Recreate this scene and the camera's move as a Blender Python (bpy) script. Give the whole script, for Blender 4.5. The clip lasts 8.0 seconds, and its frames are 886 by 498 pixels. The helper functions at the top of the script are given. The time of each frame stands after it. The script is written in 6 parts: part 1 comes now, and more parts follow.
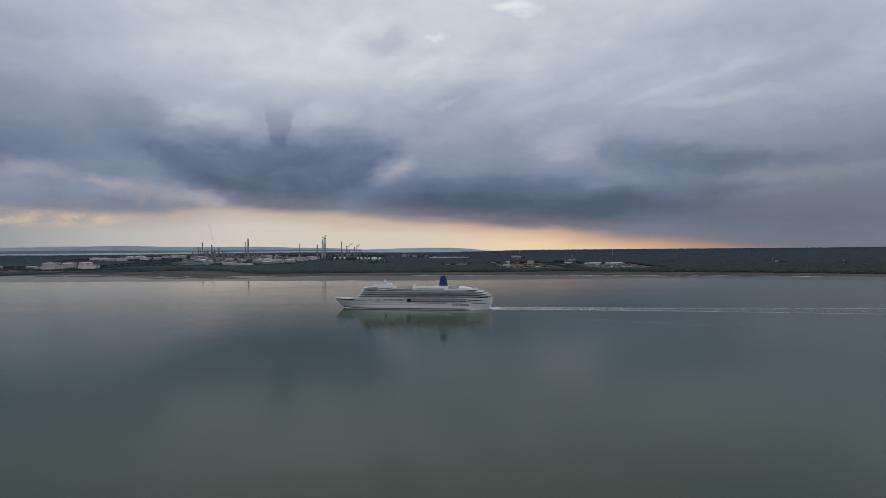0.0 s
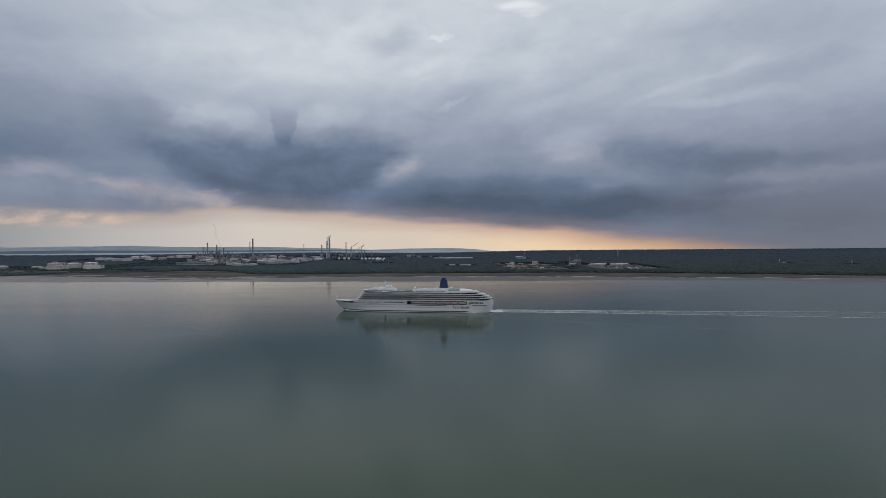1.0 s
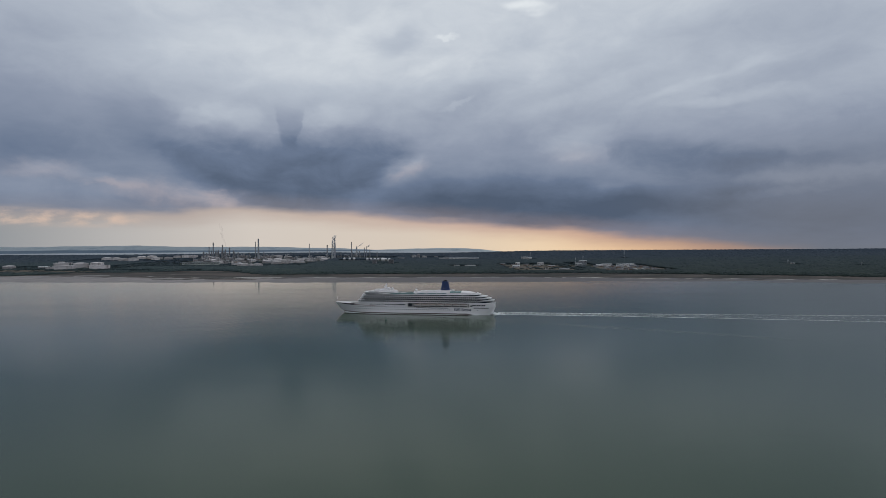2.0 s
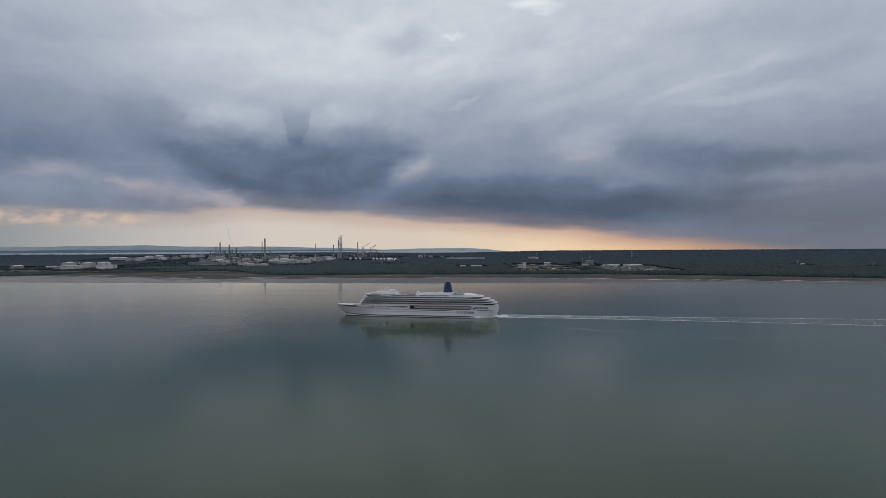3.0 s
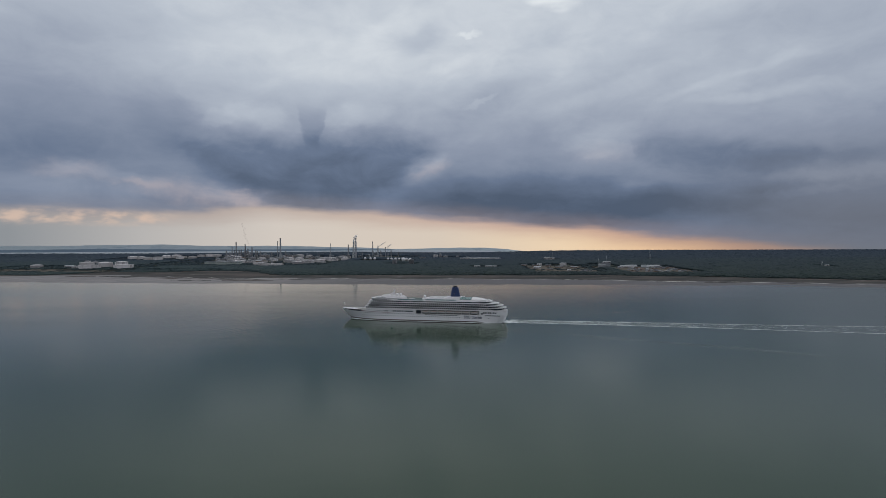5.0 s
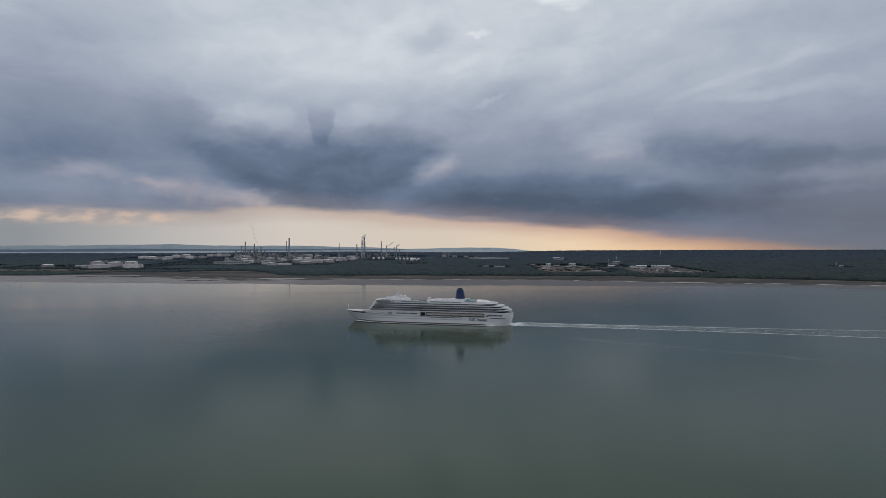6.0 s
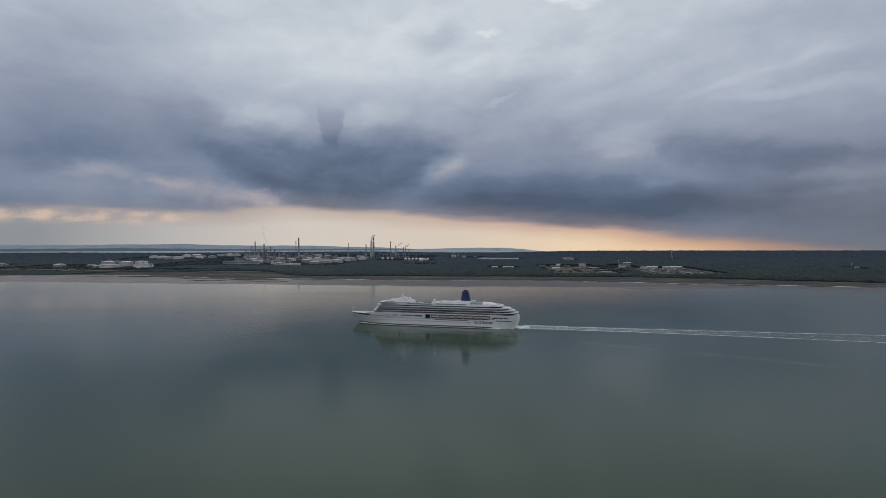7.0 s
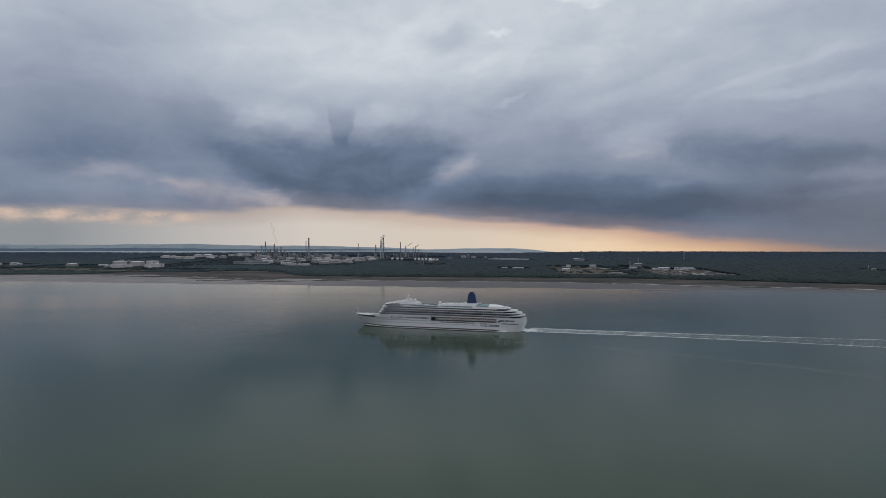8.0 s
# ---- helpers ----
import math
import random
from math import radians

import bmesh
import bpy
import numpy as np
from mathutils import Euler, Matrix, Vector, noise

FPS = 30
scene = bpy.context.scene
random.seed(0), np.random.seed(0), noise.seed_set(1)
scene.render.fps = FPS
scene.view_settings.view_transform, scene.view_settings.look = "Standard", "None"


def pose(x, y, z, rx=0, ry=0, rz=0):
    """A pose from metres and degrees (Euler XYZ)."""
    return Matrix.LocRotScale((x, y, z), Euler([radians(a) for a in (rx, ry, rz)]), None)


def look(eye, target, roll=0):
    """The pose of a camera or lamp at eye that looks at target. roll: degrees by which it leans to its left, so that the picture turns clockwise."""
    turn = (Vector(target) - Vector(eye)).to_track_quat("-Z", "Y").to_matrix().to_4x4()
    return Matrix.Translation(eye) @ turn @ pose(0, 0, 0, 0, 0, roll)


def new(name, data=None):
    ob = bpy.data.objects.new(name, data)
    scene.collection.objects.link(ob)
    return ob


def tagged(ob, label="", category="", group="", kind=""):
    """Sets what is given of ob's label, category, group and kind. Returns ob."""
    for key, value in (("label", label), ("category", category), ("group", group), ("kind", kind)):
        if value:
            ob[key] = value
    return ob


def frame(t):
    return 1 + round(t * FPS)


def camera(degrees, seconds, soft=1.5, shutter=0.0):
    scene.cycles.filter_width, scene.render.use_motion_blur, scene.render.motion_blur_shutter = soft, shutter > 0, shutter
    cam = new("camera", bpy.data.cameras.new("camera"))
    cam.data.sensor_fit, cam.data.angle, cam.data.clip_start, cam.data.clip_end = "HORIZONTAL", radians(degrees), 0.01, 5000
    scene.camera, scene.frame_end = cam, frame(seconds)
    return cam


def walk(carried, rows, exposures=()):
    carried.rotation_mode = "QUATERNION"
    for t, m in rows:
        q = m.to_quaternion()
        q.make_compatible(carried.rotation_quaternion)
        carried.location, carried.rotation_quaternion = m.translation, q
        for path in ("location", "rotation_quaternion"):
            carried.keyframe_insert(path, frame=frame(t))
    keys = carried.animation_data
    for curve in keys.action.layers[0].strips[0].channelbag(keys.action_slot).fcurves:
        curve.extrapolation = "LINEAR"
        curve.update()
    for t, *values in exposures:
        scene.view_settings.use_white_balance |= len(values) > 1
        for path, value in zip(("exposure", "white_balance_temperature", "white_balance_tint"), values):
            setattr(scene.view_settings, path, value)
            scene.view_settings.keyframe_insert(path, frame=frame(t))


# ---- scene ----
# ================= camera and its flight =================
cam = camera(73.9, 8.0, soft=0.8)
# seconds, place in metres, yaw, pitch, lean to the left in degrees
FLIGHT = [
    (0.0, 0.00, 0.00, 99.97, 0.000, -0.235, -0.574),
    (0.5, 4.17, 4.95, 101.33, 0.268, -0.227, -0.534),
    (1.0, 8.26, 10.22, 102.76, 0.559, -0.229, -0.501),
    (1.5, 12.27, 15.77, 104.26, 0.871, -0.238, -0.474),
    (2.0, 16.20, 21.58, 105.81, 1.206, -0.254, -0.451),
    (2.5, 20.04, 27.62, 107.38, 1.561, -0.274, -0.431),
    (3.0, 23.81, 33.86, 108.96, 1.936, -0.298, -0.414),
    (3.5, 27.49, 40.26, 110.54, 2.330, -0.324, -0.397),
    (4.0, 31.10, 46.81, 112.08, 2.744, -0.351, -0.381),
    (4.5, 34.64, 53.46, 113.59, 3.175, -0.378, -0.363),
    (5.0, 38.09, 60.20, 115.04, 3.624, -0.402, -0.342),
    (5.5, 41.47, 66.98, 116.41, 4.090, -0.423, -0.318),
    (6.0, 44.77, 73.79, 117.68, 4.572, -0.439, -0.289),
    (6.5, 48.00, 80.58, 118.85, 5.070, -0.450, -0.255),
    (7.0, 51.16, 87.34, 119.88, 5.582, -0.453, -0.213),
    (7.5, 54.24, 94.03, 120.77, 6.109, -0.447, -0.163),
    (8.0, 57.25, 100.62, 121.49, 6.649, -0.431, -0.104),
]
walk(cam, [(t, pose(x, y, z, 90 + pitch, -lean, yaw)) for t, x, y, z, yaw, pitch, lean in FLIGHT])

# ================= world: overcast evening sky =================
class Nodes:
    """Small helper to write node trees as expressions."""

    def __init__(self, tree):
        self.tree = tree
        tree.nodes.clear()

    def put(self, sock, value):
        if isinstance(value, bpy.types.NodeSocket):
            self.tree.links.new(value, sock)
        elif value is not None:
            sock.default_value = value

    def node(self, kind):
        return self.tree.nodes.new(kind)

    def math(self, op, a, b=None, c=None, clamp=False):
        n = self.node("ShaderNodeMath")
        n.operation, n.use_clamp = op, clamp
        for i, v in enumerate((a, b, c)):
            self.put(n.inputs[i], v)
        return n.outputs[0]

    def vec(self, op, a, b=None, scale=None):
        n = self.node("ShaderNodeVectorMath")
        n.operation = op
        self.put(n.inputs[0], a)
        self.put(n.inputs[1], b)
        if scale is not None:
            self.put(n.inputs["Scale"], scale)
        return n.outputs["Value"] if op in ("LENGTH", "DOT_PRODUCT") else n.outputs["Vector"]

    def xyz(self, x, y, z):
        n = self.node("ShaderNodeCombineXYZ")
        for i, v in enumerate((x, y, z)):
            self.put(n.inputs[i], v)
        return n.outputs[0]

    def split(self, v):
        n = self.node("ShaderNodeSeparateXYZ")
        self.put(n.inputs[0], v)
        return n.outputs

    def noise(self, v, scale, detail=4.0, rough=0.55, out="Fac", dist=0.0):
        n = self.node("ShaderNodeTexNoise")
        self.put(n.inputs["Vector"], v)
        n.inputs["Scale"].default_value = scale
        n.inputs["Detail"].default_value = detail
        n.inputs["Roughness"].default_value = rough
        n.inputs["Distortion"].default_value = dist
        return n.outputs[0] if out == "Fac" else n.outputs[1]

    def ramp(self, fac, a, b, c=0.0, d=1.0, kind="SMOOTHSTEP"):
        n = self.node("ShaderNodeMapRange")
        n.interpolation_type = kind
        for i, v in enumerate((fac, a, b, c, d)):
            self.put(n.inputs[i], v)
        return n.outputs[0]

    def mix(self, fac, a, b, blend="MIX"):
        n = self.node("ShaderNodeMix")
        n.data_type, n.blend_type = "RGBA", blend
        self.put(n.inputs[0], fac)
        for i, v in ((6, a), (7, b)):
            if isinstance(v, tuple):
                v = (*v, 1.0) if len(v) == 3 else v
            self.put(n.inputs[i], v)
        return n.outputs[2]

    def colours(self, fac, stops):
        n = self.node("ShaderNodeValToRGB")
        self.put(n.inputs[0], fac)
        e = n.color_ramp.elements
        while len(e) < len(stops):
            e.new(0.5)
        for el, (pos, col) in zip(e, stops):
            el.position, el.color = pos, (*col, 1.0)
        return n.outputs[0]


# Cloud masses: azimuth, elevation, half width, half height, slant (degrees), strength, sharpness of the rim
DARK_CLOUDS = [
    (-33.5, 8.9, 12.0, 4.2, -12, -0.13, 0.0), (-29.0, 11.2, 4.2, 2.6, -32, -0.12, 0.2), (-40.0, 8.0, 6.0, 2.6, 0, -0.09, 0.0), (14.2, 3.7, 18.0, 2.2, 0, -0.17, 0.0),
    (-0.5, 4.9, 9.0, 2.3, 0, -0.14, 0.1), (33.0, 2.5, 11.0, 3.0, 0, -0.09, 0.0), (-37.0, 16.5, 10.0, 6.0, 20, -0.15, 0.0), (31.0, 18.5, 11.0, 5.0, 0, -0.13, 0.0),
]
LIGHT_CLOUDS = [
    (-21.7, 12.0, 3.4, 1.3, -6, 0.065, 0.2), (-11.6, 12.3, 3.6, 1.3, 6, 0.065, 0.1), (-14.5, 16.5, 11.0, 4.2, 0, 0.09, 0.0), (-1.0, 18.0, 11.0, 5.0, 0, 0.06, 0.0), (11.4, 9.5, 4.4, 1.8, 8, 0.09, 0.1), (6.9, 22.0, 2.2, 0.5, 2, 0.18, 0.0),
    (-5.0, 7.1, 3.6, 1.3, 22, 0.09, 0.1), (25.5, 12.4, 6.0, 0.6, 0, 0.09, 0.1), (14.0, 5.2, 5.0, 0.7, 3, 0.07, 0.1), (-34.0, 5.0, 12.0, 2.2, 0, 0.12, 0.0), (-22.5, 4.4, 5.0, 1.3, -12, 0.14, 0.0), (-35.7, 6.6, 2.2, 0.7, 0, 0.06, 0.2),
]
HIGH_STREAKS = [
    (-5.0, 19.5, 3.2, 1.2, 20, -0.09, 0.2), (1.6, 14.0, 5.5, 1.4, 30, -0.09, 0.1), (19.0, 16.8, 10.0, 2.4, 15, -0.06, 0.1), (29.0, 14.0, 7.5, 1.9, 15, -0.05, 0.1), (5.5, 18.5, 4.0, 1.4, 25, -0.05, 0.2), (30.0, 7.0, 9.0, 1.6, 3, -0.07, 0.1),
    (-9.0, 20.0, 4.0, 1.0, 35, 0.06, 0.0), (-3.2, 17.2, 2.4, 0.6, 15, 0.05, 0.0), (13.0, 14.2, 9.0, 1.2, 18, 0.06, 0.1), (20.0, 13.6, 4.0, 0.5, 20, 0.06, 0.1), (26.0, 15.2, 3.4, 0.5, 12, 0.05, 0.1),
]
BILLOWS = [
    (-19.6, 11.9, 2.1, 1.2, 0, 0.04, 0.3), (-12.9, 12.2, 2.3, 1.2, 10, 0.04, 0.3), (-24.4, 11.5, 1.6, 0.9, 20, 0.04, 0.5), (-22.2, 12.3, 1.7, 0.8, 0, 0.04, 0.5),
    (0.5, 13.6, 1.8, 0.4, 20, 0.06, 0.4), (-5.2, 7.7, 2.4, 0.9, 15, 0.05, 0.4), (11.8, 8.7, 3.8, 1.1, 0, 0.05, 0.3), (31.0, 5.6, 7.0, 0.8, 2, 0.10, 0.2), (27.5, 4.2, 5.0, 0.5, 4, 0.07, 0.2),
    (-0.8, 19.6, 1.3, 0.35, 5, 0.09, 0.3), (-35.7, 6.5, 3.0, 0.7, 0, 0.05, 0.1), (-31.0, 6.0, 3.4, 0.6, -8, 0.05, 0.3),
    (30.0, 7.0, 4.0, 0.5, 0, -0.04, 0.3), (-12.6, 8.6, 3.4, 0.9, 8, -0.04, 0.3),
]
BLUSH = [(-26.0, 4.8, 7.0, 1.5, -7, 0.36), (-22.2, 4.4, 2.6, 0.8, -12, 0.42), (-35.7, 6.4, 3.6, 1.0, 0, 0.18), (-30.5, 5.6, 4.0, 0.5, -6, 0.22), (-4.9, 7.3, 2.4, 0.8, 20, 0.26), (11.6, 8.5, 4.0, 1.2, 0, 0.12)]
# Heavy cloud bodies: depth, softness above and below, upper edge and lower edge as (azimuth, elevation)
BODIES = [
    (0.25, 2.3, 3.0, [(-33, 7.6), (-28, 10.0), (-25, 10.9), (-22, 10.9), (-18.8, 10.7), (-17.5, 11.0), (-16.0, 11.6), (-14.4, 11.5), (-11.5, 11.7), (-8.0, 11.6), (-4.5, 10.6), (-1.0, 8.4)],
     [(-33, 9.0), (-27, 7.4), (-23, 4.4), (-20, 2.6), (-13, 2.2), (-10.5, 3.0), (-7.5, 5.0), (-4.5, 7.4), (-2, 10.0)]),
    (0.11, 1.9, 2.0, [(-9, 4.8), (-4, 5.8), (0, 6.8), (4, 7.6), (9, 7.4), (12, 6.4), (14, 5.6), (19, 5.5), (24, 5.8), (30, 5.4)],
     [(-9, 2.6), (8, 0.6), (14, 1.0), (19, 1.2), (24, 2.2), (28, 3.6), (32, 5.5)]),
    (0.17, 2.0, 2.0, [(13.6, 6.6), (14.6, 9.6), (17, 10.6), (21, 10.2), (25, 9.4), (29, 8.4), (33, 6.0)], [(13.0, 8.4), (16, 6.6), (21, 5.4), (25, 5.4), (30, 6.6), (35, 8.5)]),
]
SUN_AZIMUTH, SUN_ELEVATION = 190.0, 70.0


def self_place(n, place, a, e, wide, high, slant):
    """A direction in the own measure of one cloud: length 1 at its rim."""
    m = n.node("ShaderNodeMapping")
    m.vector_type = "TEXTURE"
    n.put(m.inputs["Vector"], place)
    m.inputs["Location"].default_value = (a, e, 0)
    m.inputs["Rotation"].default_value = (0, 0, radians(slant))
    m.inputs["Scale"].default_value = (wide, high, 1)
    return m.outputs[0]


def outline(n, az, points):
    """Elevation along an edge given by a few points of azimuth and elevation."""
    return n.math("MULTIPLY", n.colours(n.ramp(az, -42.0, 38.0, kind="LINEAR"), [((a + 42.0) / 80.0, (e / 20.0,) * 3) for a, e in points]), 20.0)


def cloudscape(n, ray):
    """Colour of the overcast for a direction: cloud deck, cloud masses and the clear gap over the horizon."""
    x, y, z = n.split(ray)
    az = n.math("MULTIPLY", n.math("ARCTAN2", x, y), 180 / math.pi)
    el = n.math("MULTIPLY", n.math("ARCSINE", z), 180 / math.pi)
    up = n.math("MAXIMUM", el, 0.0)
    # flat cloud deck seen in perspective
    deck = n.math("DIVIDE", 1.0, n.math("ADD", n.math("MAXIMUM", z, 0.0), 0.20))
    flat = n.xyz(n.math("MULTIPLY", x, deck), n.math("MULTIPLY", y, deck), 0.0)
    big = n.noise(flat, 1.5, 5.0, 0.55)
    fine = n.noise(flat, 5.0, 7.0, 0.62, dist=0.6)
    curl = n.noise(n.xyz(n.math("MULTIPLY", az, 0.10), n.math("MULTIPLY", el, 0.22), 3.0), 1.0, 4.0, 0.55, out="Color")
    curl = n.vec("SUBTRACT", curl, (0.5, 0.5, 0.5))
    puff = n.noise(n.xyz(n.math("MULTIPLY", az, 0.22), n.math("MULTIPLY", el, 0.42), 9.0), 1.0, 7.0, 0.6, dist=0.5)
    place = n.xyz(az, el, 0.0)
    place = n.vec("ADD", place, n.vec("MULTIPLY", curl, (7.0, 3.6, 0.0)))
    # brightness rises with elevation and stays level overhead and behind
    total = n.math("ADD", n.ramp(up, 2.0, 16.0, 0.21, 0.74, kind="LINEAR"), n.ramp(up, 16.0, 30.0, 0.0, 0.16, kind="LINEAR"))
    for a, e, wide, high, slant, strength, rim in DARK_CLOUDS + LIGHT_CLOUDS + HIGH_STREAKS:
        far = n.vec("LENGTH", self_place(n, place, a, e, wide * 1.35, high * 1.35, slant))
        total = n.math("ADD", total, n.ramp(far, 1.0 - 0.2 * rim, rim, 0.0, strength))
    # crisper billows, with small rounded edges
    small = n.noise(n.xyz(n.math("MULTIPLY", az, 0.55), n.math("MULTIPLY", el, 0.75), 6.0), 1.0, 5.0, 0.55, out="Color")
    small = n.vec("MULTIPLY", n.vec("SUBTRACT", small, (0.5, 0.5, 0.5)), (2.6, 1.7, 0.0))
    crisp = n.vec("ADD", n.xyz(az, el, 0.0), small)
    for a, e, wide, high, slant, strength, rim in BILLOWS:
        far = n.vec("LENGTH", self_place(n, crisp, a, e, wide * 1.2, high * 1.2, slant))
        total = n.math("ADD", total, n.ramp(far, 1.0, rim, 0.0, strength))
    # the heavy bodies under the deck, with ragged edges
    fold = n.split(n.vec("ADD", n.xyz(az, el, 0.0), n.vec("ADD", n.vec("SCALE", small, scale=0.55), n.vec("MULTIPLY", curl, (4.0, 2.6, 0.0)))))
    for depth, over, under, tops, feet in BODIES:
        inside = n.math("MULTIPLY", n.ramp(n.math("SUBTRACT", outline(n, fold[0], tops), fold[1]), -0.15, over), n.ramp(n.math("SUBTRACT", fold[1], outline(n, fold[0], feet)), -0.3, under))
        total = n.math("SUBTRACT", total, n.math("MULTIPLY", inside, n.ramp(puff, 0.30, 0.70, 1.15 * depth, 0.80 * depth, kind="LINEAR")))
    # the fold between two lobes of the deck, with crisp sides
    crease = n.split(n.vec("ADD", n.xyz(az, el, 0.0), n.vec("SCALE", small, scale=0.35)))
    half = n.ramp(crease[1], 9.8, 12.3, 0.65, 1.25, kind="LINEAR")
    side = n.math("SUBTRACT", n.math("ABSOLUTE", n.math("ADD", crease[0], 15.95)), half)
    fold_in = n.math("MULTIPLY", n.ramp(side, 0.22, -0.12), n.math("MULTIPLY", n.ramp(crease[1], 13.6, 11.2), n.ramp(crease[1], 8.8, 10.4)))
    total = n.math("SUBTRACT", total, n.math("MULTIPLY", fold_in, 0.095))
    total = n.math("ADD", total, n.math("MULTIPLY", n.math("SUBTRACT", big, 0.5), 0.13))
    total = n.math("ADD", total, n.math("MULTIPLY", n.math("SUBTRACT", fine, 0.5), 0.06))
    total = n.math("ADD", total, n.math("MULTIPLY", n.math("SUBTRACT", puff, 0.5), 0.16))
    # the sky opposite the sunset is duller
    total = n.math("MULTIPLY", total, n.ramp(y, -0.5, 0.35, 0.80, 1.0))
    cloud = n.colours(total, [
        (0.0, (0.080, 0.109, 0.164)), (0.25, (0.143, 0.187, 0.276)), (0.5, (0.272, 0.315, 0.407)),
        (0.75, (0.472, 0.522, 0.598)), (1.0, (0.77, 0.81, 0.84))])
    # the clear gap over the horizon, widest over the refinery side and closing over the woods
    edge = n.math("ADD", n.math("ADD", n.ramp(az, -20.0, -0.5, 3.75, 2.45, kind="LINEAR"), n.ramp(az, -0.5, 30.0, 0.0, -2.9, kind="LINEAR")), n.ramp(az, -20.0, -27.0, 0.0, -0.65))
    ragged = n.math("MULTIPLY", n.math("SUBTRACT", n.noise(n.xyz(n.math("MULTIPLY", az, 0.13), n.math("MULTIPLY", el, 0.7), 1.0), 1.0, 6.0, 0.6), 0.5), 1.3)
    above = n.math("SUBTRACT", n.math("ADD", el, ragged), edge)
    gap = n.ramp(above, 0.48, -0.45)
    round_az = n.ramp(az, -40.0, 40.0, kind="LINEAR")
    warm = n.colours(round_az, [
        (0.0, (0.27, 0.29, 0.31)), (0.12, (0.47, 0.455, 0.445)), (0.26, (0.64, 0.58, 0.525)), (0.45, (0.68, 0.585, 0.49)), (0.60, (0.84, 0.65, 0.45)),
        (0.72, (0.80, 0.53, 0.32)), (0.80, (0.60, 0.36, 0.23)), (0.90, (0.20, 0.20, 0.23))])
    blush = n.colours(round_az, [
        (0.0, (0.34, 0.32, 0.325)), (0.30, (0.52, 0.42, 0.37)), (0.50, (0.57, 0.41, 0.345)), (0.65, (0.57, 0.375, 0.29)), (0.80, (0.36, 0.25, 0.21)), (0.90, (0.16, 0.175, 0.205))])
    glow = n.mix(n.ramp(above, -1.9, 0.1), warm, blush)
    # small warm cumulus in the gap on one side
    bank = n.math("MULTIPLY", n.ramp(az, -27.0, -31.0), n.math("MULTIPLY", n.ramp(el, 1.6, 2.4), n.ramp(el, 3.6, 2.9)))
    bumps = n.ramp(n.noise(n.xyz(n.math("MULTIPLY", az, 0.5), n.math("MULTIPLY", el, 1.0), 5.0), 1.0, 5.0, 0.6), 0.40, 0.66, 0.0, 0.9)
    glow = n.mix(n.math("MULTIPLY", bank, bumps), glow, (0.66, 0.50, 0.41))
    tint = n.mix(n.math("MULTIPLY", n.ramp(above, 1.8, 0.2), 0.40), cloud, n.mix(0.55, blush, cloud))
    # the low cloud beyond the gap is a warmer grey
    dusk = n.math("MULTIPLY", n.math("MULTIPLY", n.ramp(az, 12.0, 32.0), n.ramp(el, 12.0, 2.0)), 0.6)
    tint = n.mix(dusk, tint, n.mix(0.6, tint, (0.215, 0.205, 0.205)))
    for a, e, wide, high, slant, strength in BLUSH:
        far = n.vec("LENGTH", self_place(n, crisp, a, e, wide, high, slant))
        tint = n.mix(n.math("MULTIPLY", n.ramp(far, 1.1, 0.1), n.ramp(puff, 0.30, 0.62, 0.35 * strength, strength)), tint, (0.54, 0.445, 0.435))
    colour = n.mix(gap, tint, glow)
    # below the skyline: dull distance
    return n.mix(n.ramp(el, -0.80, -1.05), colour, (0.10, 0.12, 0.14)), gap


def build_sky():
    world = bpy.data.worlds.new("overcast_evening")
    scene.world = world
    world.use_nodes = True
    n = Nodes(world.node_tree)
    colour, _ = cloudscape(n, n.node("ShaderNodeTexCoord").outputs["Generated"])
    sky = n.node("ShaderNodeTexSky")
    sky.sky_type, sky.sun_disc = "NISHITA", False
    sky.sun_elevation, sky.sun_rotation = radians(SUN_ELEVATION), radians(SUN_AZIMUTH)
    air = n.node("ShaderNodeBackground")
    n.put(air.inputs["Color"], sky.outputs[0])
    air.inputs["Strength"].default_value = 0.05
    veil = n.node("ShaderNodeBackground")
    n.put(veil.inputs["Color"], colour)
    veil.inputs["Strength"].default_value = 1.0
    both = n.node("ShaderNodeMixShader")
    both.inputs[0].default_value = 0.97
    n.put(both.inputs[1], air.outputs[0])
    n.put(both.inputs[2], veil.outputs[0])
    out = n.node("ShaderNodeOutputWorld")
    n.put(out.inputs[0], both.outputs[0])
    world.cycles.sampling_method = "MANUAL"
    world.cycles.sample_map_resolution = 512


build_sky()
sun = new("sun", bpy.data.lights.new("sun", "SUN"))
sun.data.energy, sun.data.angle, sun.data.color = 0.35, radians(60), (1.0, 0.97, 0.93)
_a, _e = radians(SUN_AZIMUTH), radians(SUN_ELEVATION)
sun.matrix_world = look((900 * math.sin(_a) * math.cos(_e), 900 * math.cos(_a) * math.cos(_e), 900 * math.sin(_e)), (0, 0, 0))
scene.view_settings.exposure = 0.0


